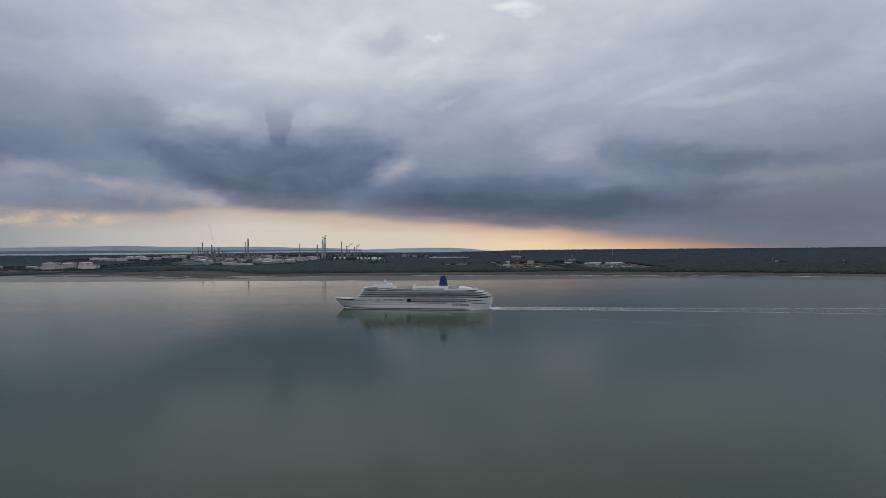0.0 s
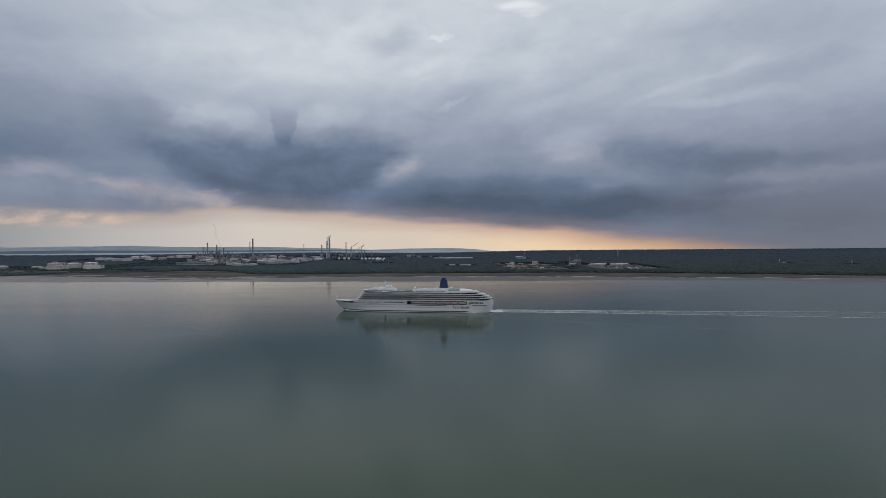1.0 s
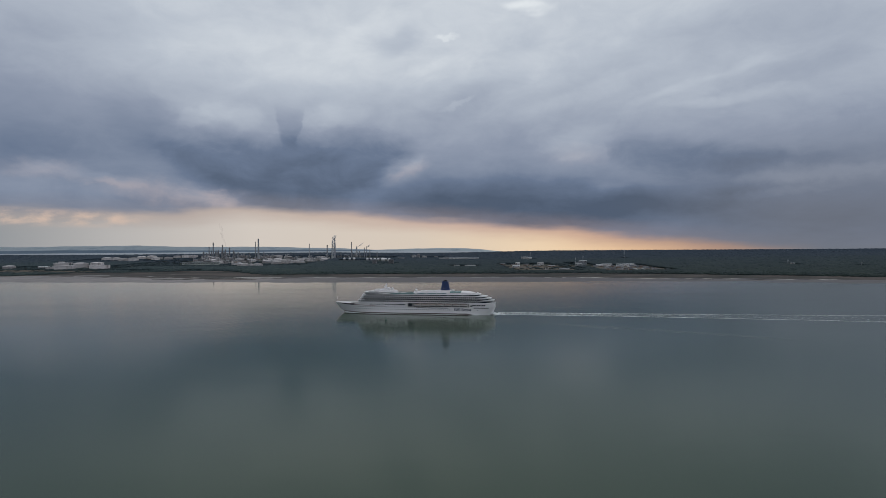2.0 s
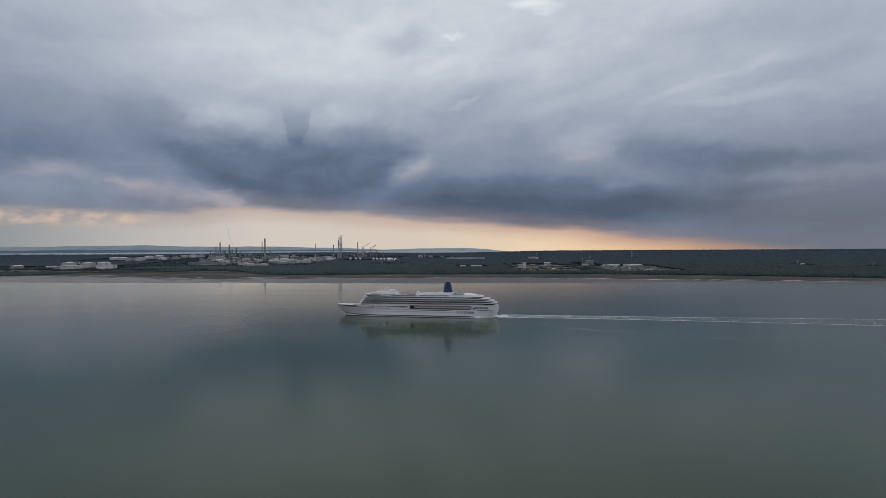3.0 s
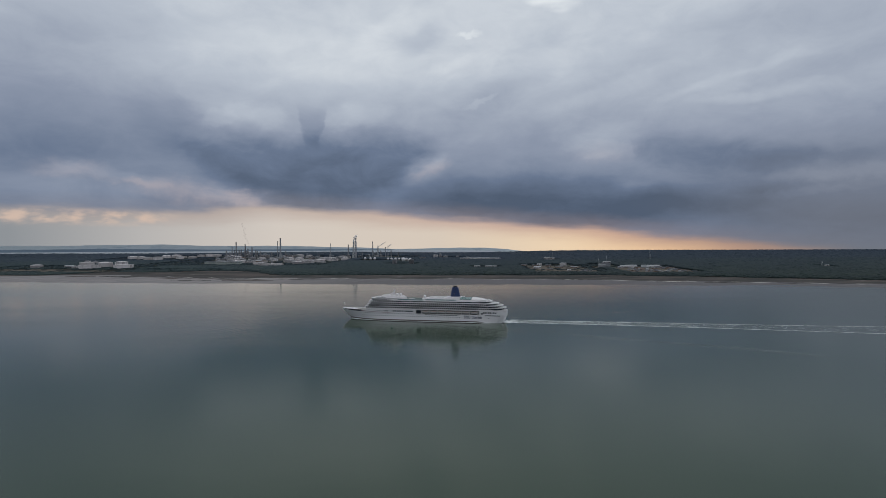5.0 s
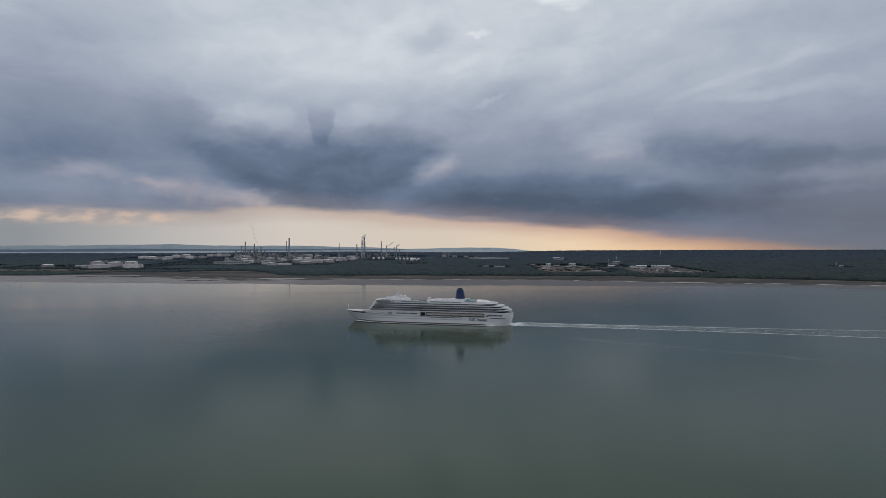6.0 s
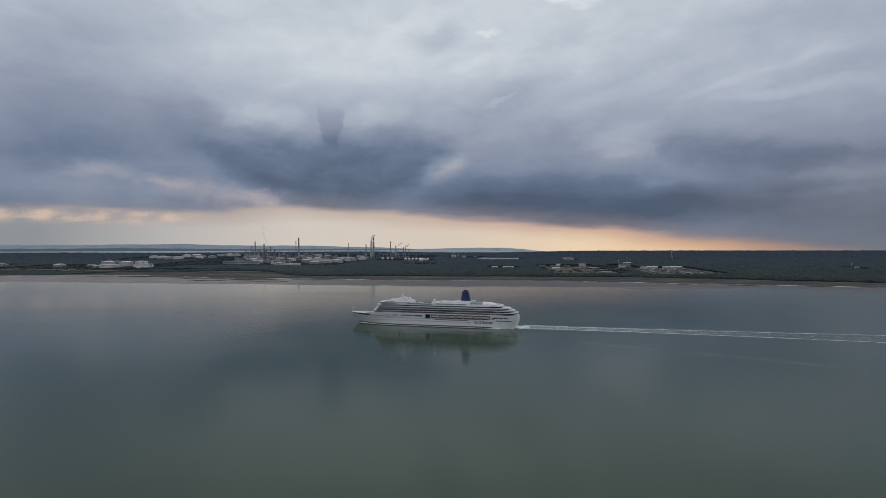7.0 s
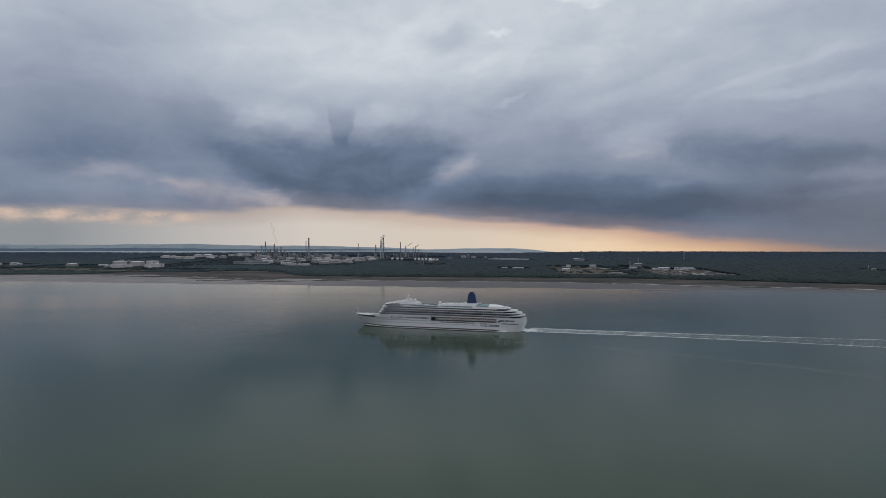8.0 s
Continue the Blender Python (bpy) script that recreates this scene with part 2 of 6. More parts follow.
def cloud_bank_material():
    """The cloud bank ahead, glowing with the light of the same sky."""
    mat = bpy.data.materials.new("cloud_bank")
    mat.use_nodes = True
    n = Nodes(mat.node_tree)
    where = n.node("ShaderNodeNewGeometry").outputs["Position"]
    colour, gap = cloudscape(n, n.vec("NORMALIZE", n.vec("SUBTRACT", where, (30.0, 48.0, 112.0))))
    glow = n.node("ShaderNodeEmission")
    n.put(glow.inputs["Color"], colour)
    # the gap is made half clear to weaken its glow in the water's reflection
    clear_part, both = n.node("ShaderNodeBsdfTransparent"), n.node("ShaderNodeMixShader")
    n.put(both.inputs[0], n.math("MULTIPLY", gap, 0.5))
    n.put(both.inputs[1], glow.outputs[0])
    n.put(both.inputs[2], clear_part.outputs[0])
    out = n.node("ShaderNodeOutputMaterial")
    n.put(out.inputs[0], both.outputs[0])
    mat.cycles.emission_sampling = "NONE"
    return mat


# ================= materials =================
def material(name, base, rough=0.6, metal=0.0, spread=0.12, scale=0.5, bump=0.0, dirt=None, dirt_scale=0.08, vary=0.0, islands=0.0, spec=0.5, streak=1.0):
    """A painted or natural surface: two scales of variation, stains, relief; scale is in cycles per metre."""
    mat = bpy.data.materials.new(name)
    mat.use_nodes = True
    n = Nodes(mat.node_tree)
    where = n.node("ShaderNodeNewGeometry").outputs["Position"]
    if streak != 1.0:
        where = n.vec("MULTIPLY", where, (1.0, 1.0, streak))
    grain = n.noise(where, scale, 6.0, 0.6)
    broad = n.noise(where, dirt_scale, 5.0, 0.6)
    value = n.math("ADD", 1.0 - spread, n.math("MULTIPLY", grain, 2 * spread))
    if vary:
        one = n.node("ShaderNodeObjectInfo").outputs["Random"]
        value = n.math("MULTIPLY", value, n.math("ADD", 1.0 - vary, n.math("MULTIPLY", one, 2 * vary)))
    if islands:
        one = n.node("ShaderNodeNewGeometry").outputs["Random Per Island"]
        value = n.math("MULTIPLY", value, n.math("ADD", 1.0 - islands, n.math("MULTIPLY", one, 2 * islands)))
    colour = n.vec("SCALE", base, scale=value)
    if dirt:
        colour = n.mix(n.ramp(broad, 0.48, 0.72), colour, dirt)
    b = n.node("ShaderNodeBsdfPrincipled")
    n.put(b.inputs["Base Color"], colour)
    n.put(b.inputs["Roughness"], n.math("ADD", rough - 0.06, n.math("MULTIPLY", broad, 0.12), clamp=True))
    b.inputs["Metallic"].default_value = metal
    b.inputs["Specular IOR Level"].default_value = spec
    if bump:
        rel = n.node("ShaderNodeBump")
        rel.inputs["Strength"].default_value = 0.6
        rel.inputs["Distance"].default_value = bump
        n.put(rel.inputs["Height"], grain)
        n.put(b.inputs["Normal"], rel.outputs[0])
    out = n.node("ShaderNodeOutputMaterial")
    n.put(out.inputs[0], b.outputs[0])
    return mat


def foliage(name, dark, light, blue=None):
    """Leaf mass: each crown a slightly different green, with mottling."""
    mat = bpy.data.materials.new(name)
    mat.use_nodes = True
    n = Nodes(mat.node_tree)
    geo = n.node("ShaderNodeNewGeometry")
    mottle = n.noise(geo.outputs["Position"], 0.35, 4.0, 0.65)
    stand = n.noise(geo.outputs["Position"], 0.006, 3.0, 0.6)
    f = n.math("ADD", n.math("MULTIPLY", geo.outputs["Random Per Island"], 0.25), n.math("MULTIPLY", mottle, 0.40))
    f = n.math("ADD", f, n.math("MULTIPLY", n.math("SUBTRACT", stand, 0.5), 1.7))
    colour = n.mix(f, dark, light)
    glade = n.noise(geo.outputs["Position"], 0.011, 4.0, 0.6, dist=0.5)
    colour = n.mix(n.ramp(glade, 0.50, 0.66, 0.0, 0.8), colour, (0.052, 0.070, 0.052))
    x, y, _ = n.split(geo.outputs["Position"])
    # paler scrub side with haze, darker side under cloud, both put into the colour
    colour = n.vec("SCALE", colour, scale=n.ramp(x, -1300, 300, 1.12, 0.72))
    # blue haze of distance mixed into the leaf colour, stronger further off
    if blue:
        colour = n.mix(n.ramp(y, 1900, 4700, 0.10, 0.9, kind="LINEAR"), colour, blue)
    b = n.node("ShaderNodeBsdfPrincipled")
    n.put(b.inputs["Base Color"], colour)
    b.inputs["Roughness"].default_value = 0.85
    b.inputs["Specular IOR Level"].default_value = 0.2
    out = n.node("ShaderNodeOutputMaterial")
    n.put(out.inputs[0], b.outputs[0])
    return mat


def water_material():
    mat = bpy.data.materials.new("estuary_water")
    mat.use_nodes = True
    n = Nodes(mat.node_tree)
    where = n.node("ShaderNodeNewGeometry").outputs["Position"]
    broad = n.noise(where, 0.0016, 4.0, 0.6)
    silt = n.mix(n.ramp(broad, 0.3, 0.7), (0.014, 0.038, 0.0155), (0.019, 0.044, 0.018))
    b = n.node("ShaderNodeBsdfPrincipled")
    n.put(b.inputs["Base Color"], silt)
    b.inputs["IOR"].default_value = 1.265
    # cat's paws: slightly rougher patches drawn out by the breeze
    paws = n.noise(n.vec("MULTIPLY", where, (0.0022, 0.009, 0.0)), 1.0, 5.0, 0.6)
    # calmer in the lee of the far shore
    open_side = n.ramp(n.split(where)[0], -650.0, -200.0, 0.35, 1.0)
    lee = n.ramp(n.split(where)[1], 850.0, 1650.0, 1.0, open_side)
    n.put(b.inputs["Roughness"], n.math("MULTIPLY", n.ramp(paws, 0.35, 0.75, 0.10, 0.15), n.ramp(lee, 0.35, 1.0, 0.6, 1.0)))
    swell = n.noise(n.vec("MULTIPLY", where, (0.035, 0.06, 0.0)), 1.0, 3.0, 0.5)
    chop = n.noise(n.vec("MULTIPLY", where, (0.25, 0.45, 0.0)), 1.0, 4.0, 0.6)
    rel = n.node("ShaderNodeBump")
    rel.inputs["Strength"].default_value = 1.0
    rel.inputs["Distance"].default_value = 1.0
    n.put(rel.inputs["Height"], n.math("MULTIPLY", lee, n.math("ADD", n.math("MULTIPLY", swell, 0.085), n.math("MULTIPLY", chop, 0.035))))
    n.put(b.inputs["Normal"], rel.outputs[0])
    out = n.node("ShaderNodeOutputMaterial")
    n.put(out.inputs[0], b.outputs[0])
    return mat


def mud_material():
    """Drying tidal mud with darker wet runnels drawn out across it."""
    mat = bpy.data.materials.new("tidal_mud")
    mat.use_nodes = True
    n = Nodes(mat.node_tree)
    where = n.node("ShaderNodeNewGeometry").outputs["Position"]
    lines = n.noise(n.xyz(n.vec("DOT_PRODUCT", where, (0.040, -0.0095, 0.0)), n.vec("DOT_PRODUCT", where, (0.0015, 0.006, 0.0)), 0.0), 1.0, 5.0, 0.55, dist=0.8)
    grain = n.noise(where, 0.12, 5.0, 0.6)
    wet = n.ramp(lines, 0.43, 0.58)
    pale = n.mix(n.ramp(n.split(where)[0], -900, -100), (0.31, 0.285, 0.275), (0.112, 0.104, 0.106))
    colour = n.mix(wet, pale, n.mix(n.ramp(n.split(where)[0], -500, -50, 0.35, 0.8), (0.065, 0.059, 0.056), pale))
    colour = n.mix(n.ramp(grain, 0.35, 0.9, 0.0, 0.5), colour, (0.15, 0.135, 0.12))
    b = n.node("ShaderNodeBsdfPrincipled")
    n.put(b.inputs["Base Color"], colour)
    n.put(b.inputs["Roughness"], n.ramp(n.split(where)[0], -500, -50, n.ramp(wet, 0.0, 1.0, 0.94, 0.56), 0.58))
    n.put(b.inputs["Specular IOR Level"], n.ramp(n.split(where)[0], -500, -50, 0.25, 0.14))
    out = n.node("ShaderNodeOutputMaterial")
    n.put(out.inputs[0], b.outputs[0])
    return mat


def marsh_material():
    """Brown marsh turf with dark creeks, greener tufts and small pale mud pans."""
    mat = bpy.data.materials.new("salt_marsh")
    mat.use_nodes = True
    n = Nodes(mat.node_tree)
    where = n.node("ShaderNodeNewGeometry").outputs["Position"]
    turf = n.noise(n.vec("MULTIPLY", where, (0.0040, 0.0085, 0.0)), 1.0, 6.0, 0.6, dist=0.8)
    tuft = n.noise(where, 0.06, 5.0, 0.65)
    pans = n.noise(n.vec("MULTIPLY", where, (0.0075, 0.010, 0.0)), 1.0, 4.0, 0.6, dist=1.0)
    colour = n.mix(n.ramp(turf, 0.42, 0.58), (0.028, 0.029, 0.025), (0.088, 0.070, 0.062))
    colour = n.mix(n.ramp(tuft, 0.45, 0.75, 0.0, 0.6), colour, (0.050, 0.052, 0.036))
    colour = n.mix(n.ramp(pans, 0.62, 0.68, 0.0, 0.7), colour, (0.21, 0.19, 0.18))
    b = n.node("ShaderNodeBsdfPrincipled")
    n.put(b.inputs["Base Color"], colour)
    b.inputs["Roughness"].default_value = 0.9
    b.inputs["Specular IOR Level"].default_value = 0.25
    out = n.node("ShaderNodeOutputMaterial")
    n.put(out.inputs[0], b.outputs[0])
    return mat


def plume_material(name, thick, tone=(0.85, 0.84, 0.83)):
    """Thin steam: mostly clear, with a soft grey body."""
    mat = bpy.data.materials.new(name)
    mat.use_nodes = True
    n = Nodes(mat.node_tree)
    where = n.node("ShaderNodeNewGeometry").outputs["Position"]
    wisp = n.noise(where, 0.05, 4.0, 0.55)
    clear_part, body = n.node("ShaderNodeBsdfTransparent"), n.node("ShaderNodeBsdfDiffuse")
    body.inputs["Color"].default_value = (*tone, 1)
    both = n.node("ShaderNodeMixShader")
    n.put(both.inputs[0], n.ramp(wisp, 0.30, 0.70, 0.35 * thick, thick))
    n.put(both.inputs[1], clear_part.outputs[0])
    n.put(both.inputs[2], body.outputs[0])
    out = n.node("ShaderNodeOutputMaterial")
    n.put(out.inputs[0], both.outputs[0])
    return mat


WATER = water_material()
STEAM = plume_material("thin_steam", 0.5)
# glint of the sky on wave crests, put into pale thin streaks
CREST_GLINT = plume_material("crest_glint_streak", 0.34, (0.50, 0.55, 0.54))
SMOKE = plume_material("faint_smoke", 0.06, (0.42, 0.36, 0.36))
SOIL = material("scrubby_ground", (0.050, 0.060, 0.048), 0.95, scale=0.02, spread=0.35, dirt=(0.072, 0.064, 0.050), dirt_scale=0.006, spec=0.2)
MUD = mud_material()
MARSH = marsh_material()
BANK = material("wet_peat", (0.034, 0.031, 0.027), 0.8, scale=0.06, spread=0.4, dirt=(0.062, 0.055, 0.046), dirt_scale=0.02, spec=0.3)
SAND = material("shell_sand", (0.46, 0.43, 0.39), 0.9, scale=0.1, spread=0.15)
# leaf tones lifted and blued, so the distance haze sits in the colour
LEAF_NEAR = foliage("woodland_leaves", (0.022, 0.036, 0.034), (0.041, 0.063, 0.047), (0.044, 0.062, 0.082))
LEAF_FAR = foliage("hazy_far_woodland_leaves", (0.028, 0.041, 0.044), (0.044, 0.059, 0.057), (0.042, 0.060, 0.084))
# haze of distance is put into the base colours of hills and shore
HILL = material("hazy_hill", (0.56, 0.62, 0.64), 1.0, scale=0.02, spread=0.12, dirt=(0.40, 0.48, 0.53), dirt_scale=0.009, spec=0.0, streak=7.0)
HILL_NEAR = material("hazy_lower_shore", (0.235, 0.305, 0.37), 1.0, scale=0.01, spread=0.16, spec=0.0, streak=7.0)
# the strait's pale sky reflection is put into its colour
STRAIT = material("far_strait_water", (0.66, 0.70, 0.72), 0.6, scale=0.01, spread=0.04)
WHITE = material("white_ship_paint", (0.765, 0.735, 0.73), 0.35, scale=0.3, spread=0.03, dirt=(0.70, 0.69, 0.67), dirt_scale=0.05, streak=0.25)
CREAM = material("off_white_deck_paint", (0.66, 0.66, 0.65), 0.55, scale=0.4, spread=0.06, dirt=(0.5, 0.5, 0.49), dirt_scale=0.1)
GLASS = material("dark_window_glass", (0.016, 0.020, 0.026), 0.15, scale=0.5, spread=0.2, vary=0.4)
# shade of the boat recess and under deck edges, put into the colour
RECESS = material("shaded_promenade_paint", (0.09, 0.08, 0.08), 0.6, scale=0.4, spread=0.15)
NAVY = material("navy_funnel_paint", (0.020, 0.040, 0.120), 0.35, scale=0.4, spread=0.1)
BLACK = material("sooty_black", (0.02, 0.02, 0.022), 0.6, scale=0.5, spread=0.2)
BOOT = material("dull_antifouling_paint", (0.055, 0.022, 0.022), 0.6, scale=0.4, spread=0.2)
LETTER = material("dark_navy_lettering_paint", (0.014, 0.020, 0.050), 0.5, scale=0.4, spread=0.1)
RED = material("dark_red_paint", (0.16, 0.030, 0.030), 0.5, scale=0.4, spread=0.15)
ORANGE = material("lifeboat_orange_brown", (0.40, 0.32, 0.29), 0.5, scale=0.6, spread=0.1)
TEAK = material("teak_deck", (0.27, 0.25, 0.23), 0.7, scale=0.6, spread=0.15)
POOL = material("green_tinted_skylight_glass", (0.12, 0.22, 0.21), 0.15, scale=0.5, spread=0.15)
STEEL = material("galvanised_steel", (0.30, 0.31, 0.32), 0.5, metal=0.4, scale=0.4, spread=0.12)
TANK = material("weathered_pale_tank_paint", (0.56, 0.52, 0.51), 0.65, scale=0.15, spread=0.12, dirt=(0.33, 0.29, 0.275), dirt_scale=0.06, vary=0.45, streak=0.2)
# plant greys lifted to put some distance haze into the colour
CONCRETE = material("stack_concrete", (0.28, 0.285, 0.30), 0.85, scale=0.2, spread=0.1, dirt=(0.18, 0.175, 0.175), dirt_scale=0.05, vary=0.2)
RUST = material("weathered_process_steel", (0.23, 0.225, 0.23), 0.7, scale=0.3, spread=0.2, vary=0.25)
BRICK = material("brown_brick_wall", (0.17, 0.12, 0.095), 0.85, scale=0.5, spread=0.15, vary=0.25)
FIELD = material("dry_grass_field", (0.115, 0.098, 0.080), 0.95, scale=0.05, spread=0.2, dirt=(0.095, 0.090, 0.058), dirt_scale=0.02, spec=0.2)
SLATE = material("blue_grey_cover", (0.085, 0.10, 0.13), 0.7, scale=0.3, spread=0.15, vary=0.3)
METALROOF = material("pale_sheet_metal_roof", (0.52, 0.53, 0.53), 0.5, scale=0.3, spread=0.08, vary=0.15)
GREYROOF = material("grey_sheet_roof", (0.26, 0.27, 0.28), 0.6, scale=0.3, spread=0.1, vary=0.3)
def wake_material():
    """Aerated water astern: pale green-grey, thinning out to nothing at its sides and far end."""
    mat = bpy.data.materials.new("aerated_wake")
    mat.use_nodes = True
    n = Nodes(mat.node_tree)
    where = n.node("ShaderNodeNewGeometry").outputs["Position"]
    rel = n.vec("SUBTRACT", where, (84.0, 948.0, 0.0))
    along = n.vec("DOT_PRODUCT", rel, (0.9866, -0.163, 0.0))
    across = n.math("ABSOLUTE", n.vec("DOT_PRODUCT", rel, (0.163, 0.9866, 0.0)))
    body = n.math("MULTIPLY", n.ramp(n.math("DIVIDE", across, n.math("ADD", n.math("MULTIPLY", along, 0.040), 15.0)), 1.25, 0.75), n.math("ADD", n.ramp(along, 420.0, 0.0, 0.0, 0.50), n.ramp(along, 1000.0, 300.0, 0.0, 0.07)))
    fleck = n.noise(n.xyz(n.math("MULTIPLY", along, 0.035), n.math("MULTIPLY", across, 0.22), 0.0), 1.0, 5.0, 0.6)
    b = n.node("ShaderNodeBsdfPrincipled")
    b.inputs["Base Color"].default_value = (0.44, 0.49, 0.47, 1)
    b.inputs["Roughness"].default_value = 0.5
    clear_part, both = n.node("ShaderNodeBsdfTransparent"), n.node("ShaderNodeMixShader")
    n.put(both.inputs[0], n.math("MULTIPLY", body, n.ramp(fleck, 0.32, 0.62, 0.18, 1.0)))
    n.put(both.inputs[1], clear_part.outputs[0])
    n.put(both.inputs[2], b.outputs[0])
    out = n.node("ShaderNodeOutputMaterial")
    n.put(out.inputs[0], both.outputs[0])
    return mat


WAKE = wake_material()
EMBLEM = material("dull_gold_emblem", (0.10, 0.11, 0.16), 0.5, scale=0.5, spread=0.1)
FOAM = material("sea_foam", (0.70, 0.73, 0.73), 0.8, scale=0.4, spread=0.12)


# ================= mesh helpers =================
def mesh_ob(name, verts, faces, mat, parent=None, label="", smooth=False):
    """One mesh object from lists of corners and faces."""
    me = bpy.data.meshes.new(name)
    me.from_pydata([tuple(map(float, v)) for v in verts], [], [tuple(f) for f in faces])
    me.materials.append(mat)
    if smooth:
        me.shade_smooth()
    ob = new(name, me)
    ob.parent = parent
    if label:
        tagged(ob, label=label)
    return ob


def part(name, bm, mat, parent=None, label="", smooth=False):
    """Links a bmesh as one mesh object under a thing or a part."""
    bmesh.ops.recalc_face_normals(bm, faces=bm.faces[:])
    me = bpy.data.meshes.new(name)
    bm.to_mesh(me)
    bm.free()
    me.materials.append(mat)
    if smooth:
        me.shade_smooth()
    ob = new(name, me)
    ob.parent = parent
    if label:
        tagged(ob, label=label)
    return ob


def share(name, me, parent, m):
    """Another object on the same mesh, at pose m under its parent."""
    ob = new(name, me)
    ob.parent = parent
    ob.matrix_local = m
    return ob


def add_box(bm, x0, x1, y0, y1, z0, z1, bevel=0.0):
    r = bmesh.ops.create_cube(bm, size=1.0, matrix=Matrix.Translation(((x0 + x1) / 2, (y0 + y1) / 2, (z0 + z1) / 2)) @ Matrix.Diagonal((x1 - x0, y1 - y0, z1 - z0, 1)))
    if bevel:
        edges = list({e for v in r["verts"] for e in v.link_edges})
        bmesh.ops.bevel(bm, geom=edges, offset=bevel, segments=2, affect="EDGES", profile=0.5)


def add_tube(bm, p, q, r0, r1=None, sides=8):
    p, q = Vector(p), Vector(q)
    d = q - p
    m = Matrix.Translation((p + q) / 2) @ d.to_track_quat("Z", "Y").to_matrix().to_4x4()
    bmesh.ops.create_cone(bm, cap_ends=True, segments=sides, radius1=r0, radius2=r0 if r1 is None else r1, depth=d.length, matrix=m)


def add_lathe(bm, profile, sides=24, at=(0, 0, 0)):
    """Turns a profile of (radius, height) round a vertical axis."""
    rings = []
    for r, z in profile:
        if r < 1e-4:
            rings.append([bm.verts.new((at[0], at[1], at[2] + z))])
        else:
            rings.append([bm.verts.new((at[0] + r * math.cos(2 * math.pi * i / sides), at[1] + r * math.sin(2 * math.pi * i / sides), at[2] + z)) for i in range(sides)])
    for a, b in zip(rings, rings[1:]):
        for i in range(sides):
            j = (i + 1) % sides
            if len(a) == 1 and len(b) == 1:
                continue
            if len(a) == 1:
                bm.faces.new((a[0], b[j], b[i]))
            elif len(b) == 1:
                bm.faces.new((a[i], a[j], b[0]))
            else:
                bm.faces.new((a[i], a[j], b[j], b[i]))


def add_prism(bm, outline, z0, z1, shift=(0.0, 0.0), grow=1.0):
    """Upright prism over a plan outline; the top may be shifted or grown."""
    low = [bm.verts.new((x, y, z0)) for x, y in outline]
    high = [bm.verts.new((x * grow + shift[0], y * grow + shift[1], z1)) for x, y in outline]
    k = len(outline)
    for i in range(k):
        bm.faces.new((low[i], low[(i + 1) % k], high[(i + 1) % k], high[i]))
    bm.faces.new(high)
    bm.faces.new(low[::-1])


FOOT = []  # where things stand: x, y


def base(name, m, label, category, group=""):
    ob = new(name)
    FOOT.append((m.translation.x, m.translation.y))
    ob.matrix_world = m
    return tagged(ob, label=label, category=category, group=group)


# ================= plan of the estuary and the far shore =================
SHORE_X = (-9000, -4500, -1488, -1075, -713, -590, -346, -167, -11, 138, 337, 466, 645, 800, 1030, 1400, 2600, 9000)
SHORE_Y = (2040, 1990, 1898, 1850, 1826, 1810, 1782, 1766, 1758, 1755, 1752, 1748, 1752, 1730, 1650, 1490, 1010, 740)
MARSH_X = (-9000, -4500, -1809, -1627, -1405, -1090, -834, -636, -426, -225, -35, 152, 327, 478, 616, 762, 891, 1103, 1300, 1500, 2600, 9000)
MARSH_Y = (2300, 2290, 2264, 2326, 2344, 2185, 2084, 2098, 2058, 2020, 2034, 2006, 1980, 1926, 1876, 1848, 1816, 1738, 1670, 1570, 1080, 790)
WOOD_X = (-9000, -4500, -1865, -1736, -1640, -1307, -1086, -930, -780, -667, -246, 162, 544, 862, 1085, 1300, 1500, 2600, 9000)
WOOD_Y = (2345, 2340, 2331, 2330, 2540, 2600, 2680, 2547, 2333, 2260, 2262, 2240, 2190, 2070, 1950, 1845, 1735, 1240, 890)


def shore(x):
    return np.interp(x, SHORE_X, SHORE_Y) + 9 * np.sin(x / 61.0) + 5 * np.sin(x / 23.0 + 1)


def marsh_edge(x):
    return np.interp(x, MARSH_X, MARSH_Y) + 8 * np.sin(x / 37.0 + 2) + 6 * np.sin(x / 17.0)


def wood_edge(x):
    return np.interp(x, WOOD_X, WOOD_Y) + 10 * np.sin(x / 53.0) + 6 * np.sin(x / 19.0)


def far_y(x, back):
    """The line of the distance, drawn in towards one side."""
    return 4880.0 + back + 0.118 * np.minimum(x, 0.0)


def rise(x, y):
    """Height of the land: level by the water, rising slowly inland."""
    yt = np.interp(x, WOOD_X, WOOD_Y)
    s = np.clip((y - yt) / np.maximum(far_y(x, -30) - yt, 1), 0, 1.05)
    roll = 3.0 * np.sin(x / 420.0 + 1) * np.sin(y / 390.0) * s
    return 2.5 + (36 + 9 * np.clip((-x - 300) / 700, 0, 1) + 11 * np.clip(x / 700, 0, 1) - 4 * np.clip((x - 1000) / 2000, 0, 1)) * s ** 1.5 + 9 * s ** 4 + roll


